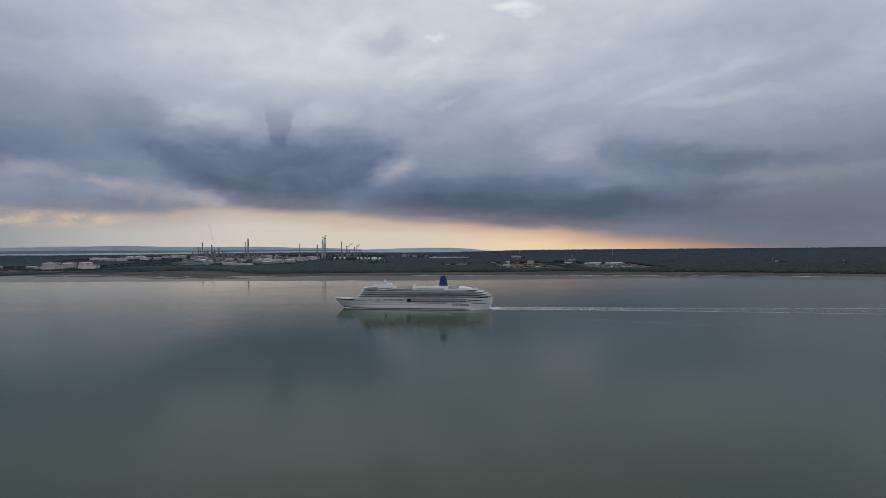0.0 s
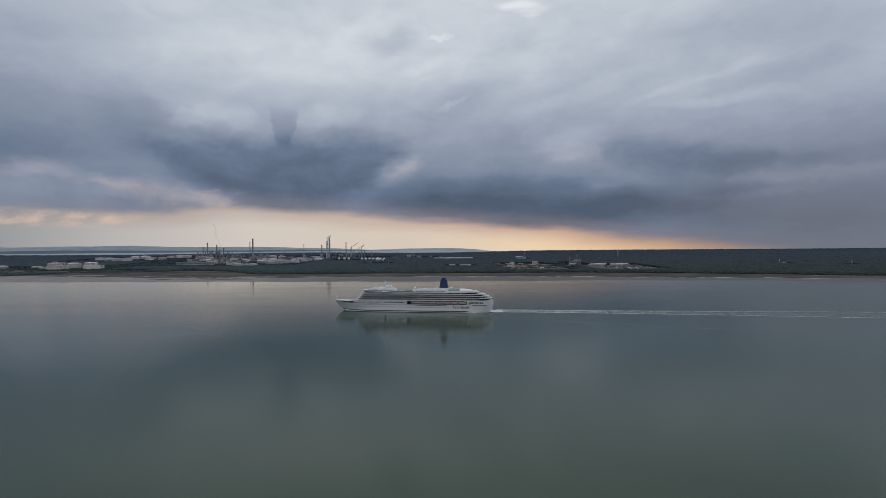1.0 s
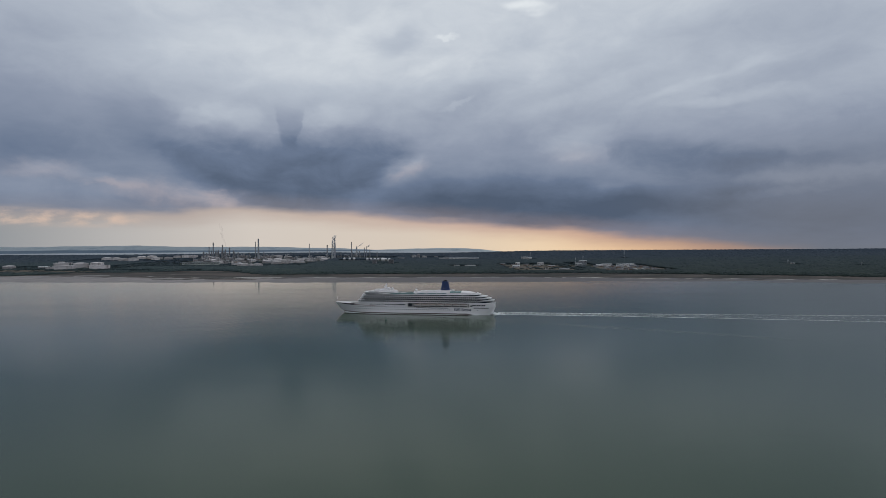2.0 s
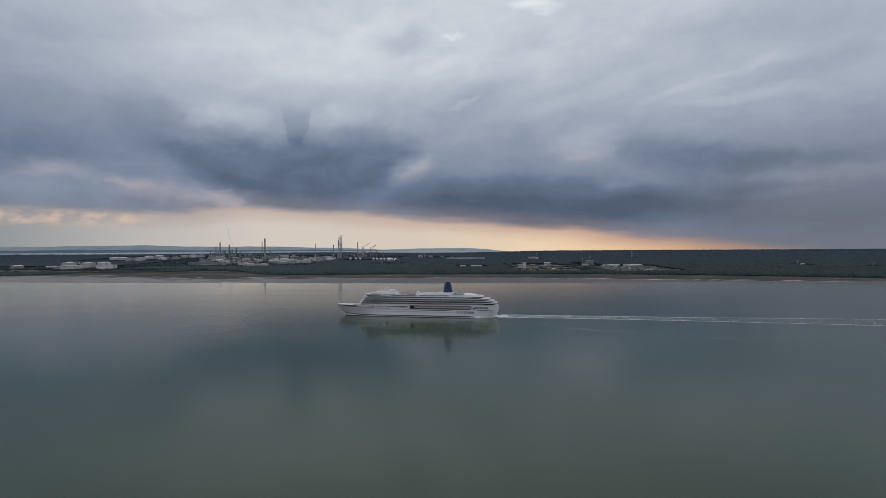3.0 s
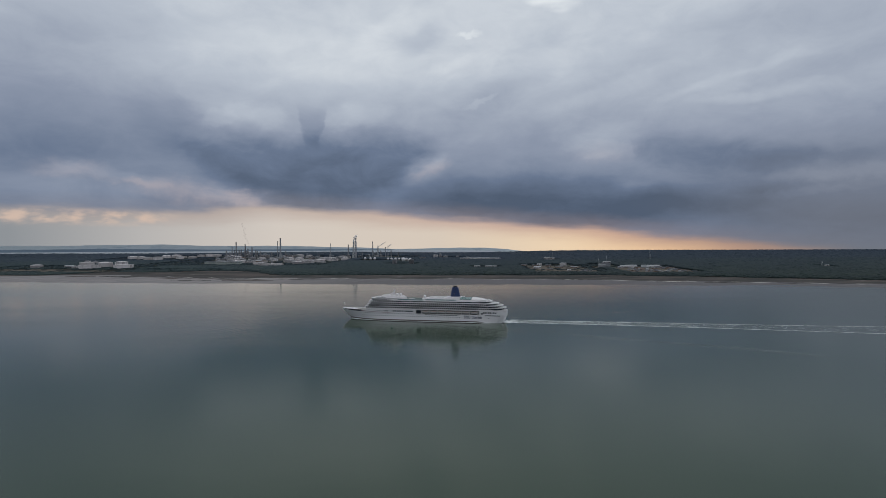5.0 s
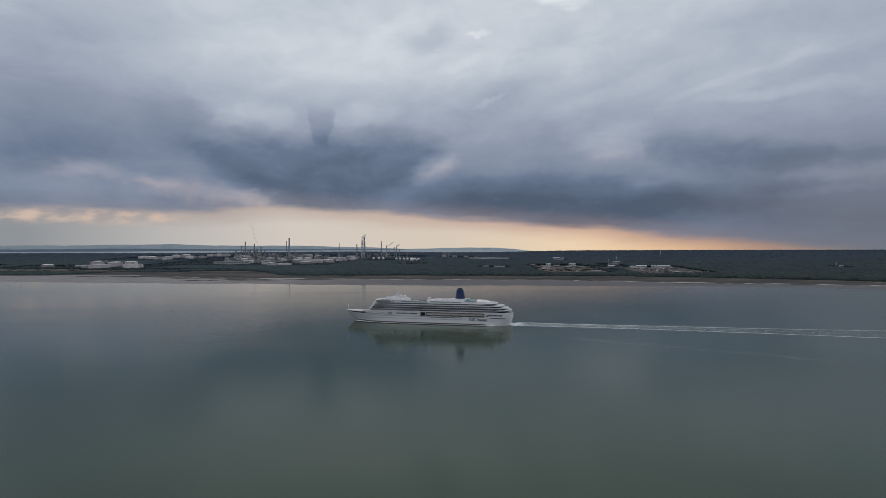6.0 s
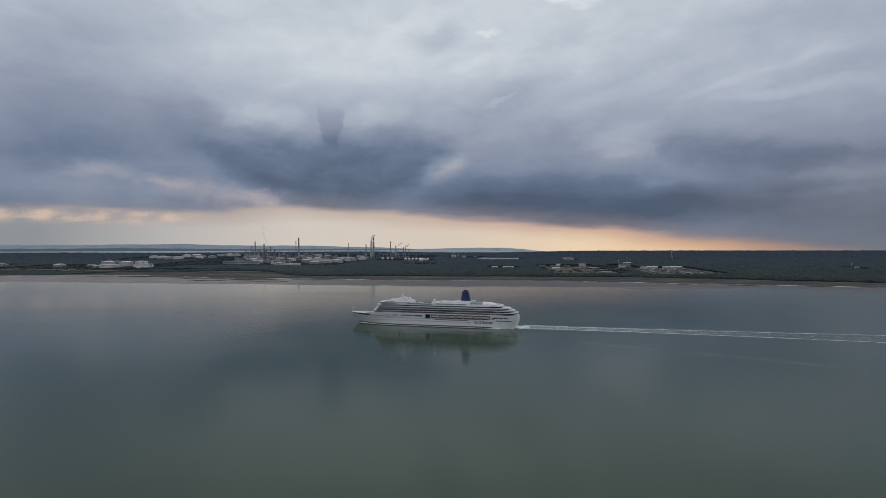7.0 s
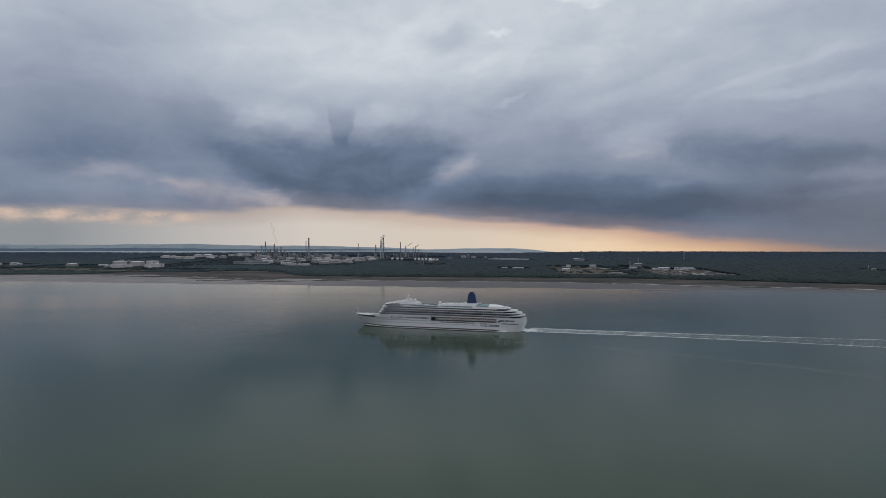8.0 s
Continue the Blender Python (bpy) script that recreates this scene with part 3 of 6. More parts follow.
def land(x, y):
    """Height of the ground sheet, from the bed of the estuary to the far woods."""
    ys, ye = shore(x), marsh_edge(x)
    wet = -4.0 + 3.9 * np.clip((y - ys + 260) / 260, 0, 1)
    beach = -0.1 + 1.3 * np.clip((y - ys) / np.maximum(ye - ys, 20), 0, 1)
    yt = np.interp(x, WOOD_X, WOOD_Y)
    turf = 0.6 + np.clip((y - ye) / np.maximum(yt - ye, 20), 0, 1) + np.maximum(y - yt, 0) * 0.05
    dry = np.minimum(rise(x, y), turf)
    z = np.where(y < ys, wet, beach)
    return np.where(y > ye, dry, z)


def sheet(name, xs, rows, mat, label, category, kind="structure"):
    """A surface over the columns xs; rows: a list of (y, z) arrays."""
    k = len(xs)
    verts = np.concatenate([np.column_stack((xs, y, z)) for y, z in rows])
    faces = [(r * k + i, r * k + i + 1, (r + 1) * k + i + 1, (r + 1) * k + i) for r in range(len(rows) - 1) for i in range(k - 1)]
    ob = mesh_ob(name, verts, faces, mat, smooth=True)
    return tagged(ob, label=label, category=category, kind=kind)


_xs = np.concatenate((np.linspace(-9000, -4600, 12), np.linspace(-4500, 4500, 301), np.linspace(4600, 9000, 12)))
_ys = np.concatenate((np.linspace(-6000, 600, 12), np.linspace(700, 3000, 140), np.linspace(3040, 4960, 49)))
sheet("ground", _xs, [(np.full_like(_xs, y), land(_xs, np.full_like(_xs, y)) - 0.4) for y in _ys], SOIL,
      "dark scrubby coastal ground rising gently inland behind the estuary", "ground")

_xw = np.linspace(-9000, 9000, 37)
sheet("water", _xw, [(np.full_like(_xw, y), np.zeros_like(_xw)) for y in np.linspace(-6000, 2600, 30)], WATER,
      "calm grey-green estuary water mirroring the cloudy sky", "water")

# mudflat with shallow gullies, between the water's edge and the marsh
_xm = np.linspace(-4500, 2600, 1200)
_rows = []
for s in np.linspace(0, 1, 26):
    y = shore(_xm) - 14 + (marsh_edge(_xm) - shore(_xm) + 22) * s
    gully = 0.22 * np.sin(_xm / 14.0 + 5 * s + 2 * np.sin(_xm / 90.0)) * math.sin(math.pi * s) + 0.16 * np.sin(_xm / 6.3 - 9 * s) * math.sin(math.pi * s)
    _rows.append((y, -0.12 + 1.25 * s ** 0.7 + gully))
sheet("mudflat", _xm, _rows, MUD, "wet grey-brown tidal mudflat cut by shallow gullies", "mudflat")

# salt marsh: brown turf behind the mud
_rows = []
rng = np.random.default_rng(5)
for s in np.linspace(0, 1, 14):
    y = marsh_edge(_xm) + (wood_edge(_xm) + 70 - marsh_edge(_xm)) * s
    _rows.append((y, 0.45 + 1.0 * min(1, s * 9) + 1.3 * s + rng.normal(0, 0.13, len(_xm))))
sheet("salt_marsh", _xm, _rows, MARSH, "flat brown salt marsh along the edge of the mudflat", "marsh")

# dark wet bank along the broken front of the marsh
for _x0, _x1 in ((-1640, -1120), (-1100, -720), (-690, -330), (-300, 30), (60, 330), (350, 620), (650, 900), (930, 1180)):
    _xb = np.linspace(_x0, _x1, int((_x1 - _x0) / 7))
    _t = np.sin(np.pi * np.linspace(0, 1, len(_xb))) ** 0.4 * (0.7 + 0.3 * np.sin(_xb / 29.0) * np.sin(_xb / 13.0))
    sheet("marsh_bank", _xb, [(marsh_edge(_xb) + 14 + w * _t * (2.6 if _x1 < -300 else 1.3), 1.2 + h * _t) for w, h in ((-10, 0.0), (-4, 0.9), (6, 1.3), (24, 1.2), (36, 0.3))], BANK, "dark wet peat bank along the front of the marsh", "marsh")


def shell_bank(x0, x1, off, wide, high):
    """A low curved bank of pale sand on the marsh edge."""
    xs = np.linspace(x0, x1, max(8, int((x1 - x0) / 6)))
    s = np.linspace(0, 1, len(xs))
    taper = np.sin(np.pi * s) ** 0.5 * (0.75 + 0.25 * np.sin(s * 17 + x0))
    mid = marsh_edge(xs) + off
    wide = wide * (2.2 if x1 < 0 else 1.4)
    rows = [(mid + w * wide * taper, 0.55 + high * taper * (1 - w * w) + 0.25 * (w + 1)) for w in (-1, -0.5, 0, 0.5, 1)]
    sheet("sand_bank", xs, rows, SAND, "narrow bank of pale shelly sand beside the marsh", "sand bank", kind="structure")


for x0, x1, off, wide, high in ((-1090, -850, -6, 5, 0.9), (-860, -560, -8, 6, 1.0), (-520, -380, -6, 6, 1.0), (-370, -150, -6, 5, 0.8), (-120, -10, -5, 6, 1.0),
                                (40, 190, -5, 7, 1.0), (205, 262, -5, 7, 1.0), (300, 380, -6, 8, 1.2), (400, 520, -6, 9, 1.2), (540, 690, -6, 9, 1.3), (720, 745, -6, 8, 1.0),
                                (770, 800, -6, 9, 1.2), (815, 880, -8, 10, 1.3), (930, 1010, -8, 10, 1.2), (1030, 1120, -8, 9, 1.1)):
    shell_bank(x0, x1, off, wide, high)
sheet("outer_mud_bank", np.linspace(380, 1250, 60), [(np.interp(np.linspace(380, 1250, 60), (380, 466, 645, 800, 1030, 1250), (1700, 1700, 1705, 1680, 1600, 1500)) + w, np.full(60, zz)) for w, zz in ((-10, -0.15), (-3, 0.10), (6, 0.12), (16, -0.15))],
      MUD, "low bank of wet mud just clear of the water", "mud bank")

def marsh_island(x0, x1, y, wide, slant):
    """A low brown islet of marsh turf with a steep edge, lying on the mud."""
    xs = np.linspace(x0, x1, max(12, int((x1 - x0) / 8)))
    s = np.linspace(0, 1, len(xs))
    t = np.sin(np.pi * s) ** 0.6 * (0.7 + 0.3 * np.sin(s * 23 + x0) * np.sin(s * 9))
    mid = y + slant * (s - 0.5) + 6 * np.sin(s * 11)
    wide = wide * (1.8 if x1 < 0 else 1.3)
    rows = [(mid - wide * t - 2, np.full_like(xs, 0.2)), (mid - wide * t, 1.5 + 0 * xs), (mid, 1.8 + 0.1 * np.sin(xs)), (mid + wide * t, 1.6 + 0 * xs), (mid + wide * t + 2, np.full_like(xs, 0.4))]
    sheet("marsh_island", xs, rows, MARSH, "low brown islet of marsh turf on the mud", "marsh")


for x0, x1, y, wide, slant in ((-1420, -1130, 2215, 24, -20), (-1180, -900, 2120, 22, -30), (-1560, -1440, 2240, 18, 10), (-930, -700, 2046, 16, -20), (-660, -480, 2035, 12, -8),
                               (-1010, -860, 1985, 8, -14), (-820, -640, 1960, 8, -10), (560, 660, 1842, 8, -14), (690, 790, 1818, 8, -12), (880, 960, 1782, 9, -20), (300, 420, 1968, 7, -6)):
    marsh_island(x0, x1, y, wide, slant)

# cloud bank: the plain backdrop of sky behind everything
_xc = np.concatenate((np.linspace(-7400, 0, 24), np.linspace(300, 6800, 20)))
sheet("backdrop_sky", _xc, [(far_y(_xc, 66), np.full_like(_xc, z)) for z in np.linspace(-60, 3600, 14)], cloud_bank_material(),
      "heavy grey evening cloud with a warm clear gap low down", "sky")

# far strait and hills, the plain distance behind the woods
_xf = np.linspace(-5200, 420, 160)
_wob = np.sin(_xf / 300.0)
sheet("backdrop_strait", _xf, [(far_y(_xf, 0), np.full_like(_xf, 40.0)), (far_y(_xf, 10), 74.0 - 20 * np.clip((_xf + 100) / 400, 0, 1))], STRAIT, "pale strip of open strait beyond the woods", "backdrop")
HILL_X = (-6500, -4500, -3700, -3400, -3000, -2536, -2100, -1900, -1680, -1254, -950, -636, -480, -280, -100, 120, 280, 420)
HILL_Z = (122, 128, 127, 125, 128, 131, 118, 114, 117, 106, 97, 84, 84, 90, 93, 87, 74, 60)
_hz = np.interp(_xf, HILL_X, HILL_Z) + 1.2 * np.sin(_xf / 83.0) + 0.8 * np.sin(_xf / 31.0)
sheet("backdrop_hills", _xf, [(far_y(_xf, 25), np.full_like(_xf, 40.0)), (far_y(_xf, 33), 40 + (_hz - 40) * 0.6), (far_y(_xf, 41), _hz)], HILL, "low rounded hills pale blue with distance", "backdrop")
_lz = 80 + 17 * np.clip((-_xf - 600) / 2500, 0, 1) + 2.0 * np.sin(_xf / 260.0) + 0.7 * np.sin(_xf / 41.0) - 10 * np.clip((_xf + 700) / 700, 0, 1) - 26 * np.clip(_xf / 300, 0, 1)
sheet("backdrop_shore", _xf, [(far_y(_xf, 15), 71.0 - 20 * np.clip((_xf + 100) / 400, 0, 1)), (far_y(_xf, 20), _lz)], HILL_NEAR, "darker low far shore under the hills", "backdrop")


# ================= cruise ship =================
def stem(z):
    return 251.0 + 17.0 * max(0.0, min(1.0, z / 15.5)) ** 0.85


def hull_y(r, z, fore):
    """Half breadth of the hull; r runs 0..1 over the fore body or along the after body."""
    zz = max(0.0, min(1.0, (z + 2.0) / 18.0))
    if fore:
        return 16.1 * (1 - r ** (1.75 + 1.3 * zz)) ** (0.95 - 0.12 * zz)
    s = 1 - min(1.0, r * 183 / 13.0)
    tuck = 0.22 + 0.78 * math.sqrt(max(0.0, 1 - s * s)) - 0.12 * (1 - zz) ** 2 * (1 - min(1.0, r / 0.12))
    return 16.1 * tuck


def hull_point(x, z, out=0.0):
    """A point of the port side at length x and height z."""
    if x > 185:
        r = min(1.0, (x - 185) / (stem(z) - 185))
        y = hull_y(r, z, True)
    else:
        y = hull_y(max(0.0, (x - 4.6 if x < 44 else x - 2) / 183), z, False)
    return (x, y + out, z)


def sheer(x):
    return 17.9 - 2.1 * max(0.0, min(1.0, (x - 205) / 22)) + 0.9 * max(0.0, (x - 236) / 32)


def build_hull(ship):
    xs_aft = [2, 2.4, 3.6, 5.5, 8, 11, 15, 20, 26, 32, 38, 44, 60, 76, 92, 108, 124, 141, 150, 160, 172, 185]
    rs = [0.1, 0.2, 0.3, 0.4, 0.5, 0.6, 0.68, 0.76, 0.83, 0.89, 0.94, 0.975, 1.0]
    zs = [-2.0, 0.0, 0.7, 2.5, 5.0, 7.5, 11.4, 13.0, 14.8, 17.2, 17.9]
    verts, faces = [], []
    cols = len(xs_aft) + len(rs)
    for z in zs:
        row = []
        for x in xs_aft:
            over = 4.6 * max(0.0, 1 - z / 11.0) * (1 - min(1.0, (x - 2) / 24))
            row.append(((x if x >= 44 else 4.6 + (x - 2) * 39.4 / 42.0) + over, hull_y((x - 2) / 183, z, False), z))
        for r in rs:
            x = 185 + (stem(z) - 185) * r
            zt = min(z, sheer(x)) if z > 14.5 else z
            row.append((x, hull_y(r, z, True), zt))
        verts += [(x, y, z) for x, y, z in row]
    off = len(verts)
    verts += [(x, -y, z) for x, y, z in verts]
    for k in range(len(zs) - 1):
        for i in range(cols - 1):
            recess = 11 <= i < 17 and zs[k] >= 11.3 and zs[k + 1] <= 17.3
            if recess:
                continue
            a, b, c, d = k * cols + i, k * cols + i + 1, (k + 1) * cols + i + 1, (k + 1) * cols + i
            faces += [(b, a, d, c), (a + off, b + off, c + off, d + off)]
        a, d = k * cols, (k + 1) * cols
        faces.append((a, a + off, d + off, d))
    top = (len(zs) - 1) * cols
    for i in range(cols - 1):
        faces.append((top + i, top + i + 1, top + i + 1 + off, top + i + off)[::-1])
    hull = mesh_ob("hull", verts, faces, WHITE, ship, "white steel hull with a raked bow")
    return hull


def plan(x0, x1, hb, nose=10.0, tail=6.0, steps=6, blunt=0.55):
    """Plan outline of a deck house with a rounded front and rounded after corners."""
    pts = []
    for i in range(steps + 1):
        a = math.pi / 2 * i / steps
        pts.append((x1 - nose + nose * math.sin(a), hb * (blunt + (1 - blunt) * math.cos(a)) if i < steps else hb * blunt))
    for i in range(steps + 1):
        a = math.pi / 2 * (1 - i / steps)
        pts.append((x1 - nose + nose * math.sin(a), -(hb * (blunt + (1 - blunt) * math.cos(a)) if i else hb * blunt)))
    for i in range(steps + 1):
        a = math.pi / 2 * i / steps
        pts.append((x0 + tail - tail * math.sin(a), -(hb - tail * (1 - math.cos(a)))))
    for i in range(steps, -1, -1):
        a = math.pi / 2 * i / steps
        pts.append((x0 + tail - tail * math.sin(a), hb - tail * (1 - math.cos(a))))
    out = []
    for q in pts:
        if not out or (abs(q[0] - out[-1][0]) + abs(q[1] - out[-1][1])) > 0.05:
            out.append(q)
    return out


def surface_strip(name, xs, low, high, mat, parent, out=0.10, label=""):
    """A thin painted strip lying on the port side of the hull, with its twin on the other side."""
    for sgn in (1, -1):
        bm, prev = bmesh.new(), None
        for x in xs:
            a, b = hull_point(x, low(x), out), hull_point(x, high(x), out)
            cur = [bm.verts.new((q[0], sgn * q[1], q[2])) for q in (a, b)]
            if prev:
                bm.faces.new((prev[0], cur[0], cur[1], prev[1]))
            prev = cur
        part(name, bm, mat, parent, label)


def build_ship():
    ship = base("cruise_ship", pose(82.1, 936.1, 0, 0, 0, 169.5), "large white cruise ship with navy blue funnel on calm water", "ship")
    build_hull(ship)
    lin = np.linspace
    surface_strip("boot_top", lin(30, 252, 60), lambda x: -0.6, lambda x: -0.6 + 2.5 * min(1.0, (x - 30) / 16) + 0.9 * max(0.0, (x - 225) / 26), BOOT, ship, 0.06, "dark red waterline band")
    surface_strip("sheer_line", lin(176, 262, 34), lambda x: 11.2 + (x - 176) * 0.042, lambda x: 11.65 + (x - 176) * 0.045, RED, ship, 0.06, "thin red stripe sweeping up to the bow")
    surface_strip("bow_emblem", lin(230, 262, 24), lambda x: 14.0 + (x - 230) * 0.030, lambda x: 15.7 - 0.5 * abs(math.sin((x - 232) / 5.0)), BOOT, ship, 0.08, "red shape painted on the bow")
    surface_strip("bow_emblem_blue", lin(231, 254, 22), lambda x: 12.8 + (x - 231) * 0.06, lambda x: 14.6 + (x - 231) * 0.02 - 0.7 * abs(math.sin((x - 236) / 4.0)), LETTER, ship, 0.12, "navy shape painted on the bow")
    # promenade recess
    bm = bmesh.new()
    for sgn in (1, -1):
        y = sgn * 12.2
        add_box(bm, 44, 141, min(y, y - sgn * 0.3), max(y, y - sgn * 0.3), 11.4, 17.4)
        for x in (44, 141):
            add_box(bm, x - 0.2, x + 0.2, min(y, sgn * 15.9), max(y, sgn * 15.9), 11.4, 17.4)
    part("promenade_wall", bm, RECESS, ship, "wall of the boat deck, painted dark as recess shade")
    bm = bmesh.new()
    for sgn in (1, -1):
        add_box(bm, 44, 141, min(sgn * 12, sgn * 16.05), max(sgn * 12, sgn * 16.05), 11.1, 11.42)
    part("promenade_deck", bm, TEAK, ship)
    # forecastle deck and bulwark rail
    bm = bmesh.new()
    add_prism(bm, [(224, 12.9), (240, 9.6), (254, 5.4), (264, 1.2), (264, -1.2), (254, -5.4), (240, -9.6), (224, -12.9)], 15.0, 15.9)
    part("forecastle_deck", bm, TEAK, ship)
    for x, s in ((250, 1.1), (243, 1.5), (236, 1.4), (231, 1.0)):
        for y in (-4.0, 0.0, 4.0):
            if abs(y) < 12 - (x - 224) * 0.25:
                bm = bmesh.new()
                add_box(bm, x - s, x + s, y - 0.8, y + 0.8, 15.8, 16.7 + 0.3 * s, 0.2)
                part("mooring_winch", bm, CREAM, ship)
    bm = bmesh.new()
    add_tube(bm, (263, 0, 15.5), (264.5, 0, 25.0), 0.22, 0.12)
    add_tube(bm, (264.1, -1.0, 22.5), (264.1, 1.0, 22.5), 0.1)
    part("jackstaff", bm, WHITE, ship)
    # deck tiers of the superstructure
    tiers = [  # aft, fore, half breadth, floor, roof, tail
        (10.0, 225.0, 16.15, 17.9, 21.2, 12.6), (14.5, 222.4, 16.0, 21.5, 24.4, 10.5), (20.0, 219.8, 15.8, 24.7, 27.6, 10),
        (29.0, 217.2, 15.6, 27.9, 31.0, 9)]
    for a, f, hb, z0, z1, tail in tiers:
        bm = bmesh.new()
        add_prism(bm, plan(a, f, hb, 9.0, tail), z0, z1, shift=(0, 0))
        part("deck_house", bm, WHITE, ship)
        bm = bmesh.new()
        add_prism(bm, plan(a - (1.0 if z0 == 17.9 else 4.0), f + 0.8, hb + 0.25, 9.0, tail + 3), z0 - 0.35, z0)
        part("deck_edge", bm, WHITE, ship)
        # dark band put in for the shade between the stern terraces
        if z1 - z0 > 2.0:
            bm = bmesh.new()
            add_prism(bm, plan(a - 0.12, a + 17, hb + 0.1, 3, tail), z0 + 0.7, z1 - 0.3)
            part("stern_glazing", bm, GLASS, ship)
    # sloping front screen
    bm = bmesh.new()
    fr = [(228.0, 12.0, 15.6), (216.6, 13.4, 28.6)]
    v = []
    for x, y, z in fr:
        v += [bm.verts.new((x - abs(k) * 4.0, k * y, z)) for k in (-1, -0.5, 0, 0.5, 1)]
    for i in range(4):
        bm.faces.new((v[i], v[i + 1], v[6 + i], v[5 + i]))
    vb = [bm.verts.new((q.co.x - 2.5, q.co.y, q.co.z)) for q in v]
    for i in range(4):
        bm.faces.new((vb[i + 1], vb[i], vb[5 + i], vb[6 + i]))
    for i, j in ((0, 5), (9, 4)):
        bm.faces.new((v[i], v[j], vb[j], vb[i]))
    bm.faces.new(v[5:10] + vb[5:10][::-1])
    part("front_screen", bm, WHITE, ship, "white raked front of the superstructure")
    # bridge with wings, its windows and brow
    bm = bmesh.new()
    add_prism(bm, plan(186, 214.0, 15.0, 5, 2), 31.0, 33.6)
    add_prism(bm, plan(209.5, 217.4, 17.4, 2.5, 2.5), 28.9, 30.6)
    part("bridge", bm, WHITE, ship)
    bm = bmesh.new()
    add_prism(bm, plan(187, 214.3, 15.2, 5, 2), 31.3, 32.9)
    part("bridge_window", bm, GLASS, ship)
    bm = bmesh.new()
    add_prism(bm, plan(184, 215.0, 15.4, 5, 2), 33.6, 33.95)
    part("bridge_roof", bm, WHITE, ship)
    # house on the top deck, stepped up aft
    bm = bmesh.new()
    add_prism(bm, plan(164, 209, 12.6, 8, 4), 33.95, 34.7)
    add_prism(bm, plan(163.5, 186, 12.2, 3, 3), 31.0, 33.95)
    add_prism(bm, plan(166, 201, 9.5, 8, 4), 34.7, 36.3)
    add_prism(bm, plan(176, 199, 8.0, 7, 3), 36.3, 37.5)
    part("observation_lounge", bm, WHITE, ship)
    for x0, x1, y, z in ((190, 206, 12.5, 34.2), (168, 184, 12.3, 32.6)):
        bm = bmesh.new()
        add_box(bm, x0, x1, y - 0.2, y + 0.15, z - 0.32, z + 0.32)
        part("window_band", bm, GLASS, ship)
    # radar mast
    bm = bmesh.new()
    add_prism(bm, plan(175, 187, 4, 3, 2), 37.4, 39.4, grow=1.0)
    add_tube(bm, (181.4, 0, 39), (180.6, 0, 47.2), 1.9, 0.8)
    add_tube(bm, (180.6, -4.0, 43.2), (180.6, 4.0, 43.2), 0.3)
    add_tube(bm, (180.3, -2.5, 45.2), (180.3, 2.5, 45.2), 0.25)
    add_box(bm, 181, 184.6, -0.9, 0.9, 41.4, 42.2)
    add_box(bm, 178.5, 182.8, -2.6, 2.6, 40.3, 40.8)
    part("radar_mast", bm, WHITE, ship)
    for x, y, z, r in ((175.0, 3, 36.9, 2.3), (171.4, -2.5, 36.4, 2.2), (167.5, 3.5, 35.2, 1.3), (130.3, 4.0, 34.9, 2.1), (195, 6, 37.0, 0.9), (134.5, -3, 32.4, 1.2)):
        bm = bmesh.new()
        bmesh.ops.create_uvsphere(bm, u_segments=16, v_segments=10, radius=r, matrix=Matrix.Translation((x, y, z + r * 0.85)))
        add_tube(bm, (x, y, z - 3.2), (x, y, z + 0.2), r * 0.5, r * 0.6, 10)
        part("radar_dome", bm, WHITE, ship, smooth=True)
    # mid block: lido house with a glazed side, sliding roof, skylights and the after hood
    bm = bmesh.new()
    add_prism(bm, plan(40, 134, 12.6, 8, 8), 31.0, 33.6)
    add_prism(bm, plan(72, 129, 11.0, 10, 6), 33.6, 34.8)
    add_prism(bm, plan(70, 124, 9.4, 12, 6), 34.8, 35.6)
    add_prism(bm, plan(72, 97, 7.0, 6, 5), 35.6, 36.8)
    part("lido_house", bm, WHITE, ship)
    for x0, x1 in ((112, 127), (96, 111), (80, 95)):
        bm = bmesh.new()
        add_box(bm, x0, x1, 12.4, 12.75, 31.5, 33.0)
        part("window_band", bm, POOL, ship, "green tinted deck glazing")
    for k, x in enumerate((59, 63.4, 67.8, 72.2)):
        bm = bmesh.new()
        v = [bm.verts.new((x + dx, y, z)) for dx in (-1.9, 1.9) for y, z in ((13.0, 33.2), (12.2, 34.6), (5.5, 36.4), (5.5, 33.2))]
        for f in ((0, 1, 2, 3), (7, 6, 5, 4), (0, 4, 5, 1), (1, 5, 6, 2), (2, 6, 7, 3), (3, 7, 4, 0)):
            bm.faces.new([v[i] for i in f])
        part("skylight", bm, POOL, ship, "green glazed skylight panel")
    # the rounded white hood abaft the skylights
    bm = bmesh.new()
    prev = None
    for i in range(9):
        t = i / 8
        x = 57.0 - 21.0 * t
        top = 36.0 - 0.9 * t - 2.6 * t ** 4
        w = 9.6 - 2.0 * t ** 3
        cur = [bm.verts.new((x, w * math.cos(math.pi * k / 8), 32.4 + (top - 32.4) * math.sin(math.pi * k / 8) ** 0.6)) for k in range(9)]
        if prev:
            for k in range(8):
                bm.faces.new((prev[k], prev[k + 1], cur[k + 1], cur[k]))
        else:
            bm.faces.new(cur)
        prev = cur
    bm.faces.new(prev[::-1])
    part("roof_hood", bm, WHITE, ship, "rounded white hood over the after deck", smooth=True)
    # open sun deck forward of the lido, with screens
    bm = bmesh.new()
    add_prism(bm, plan(133, 168, 13.5, 2, 2), 31.0, 31.25)
    part("sun_deck", bm, TEAK, ship)
    bm = bmesh.new()
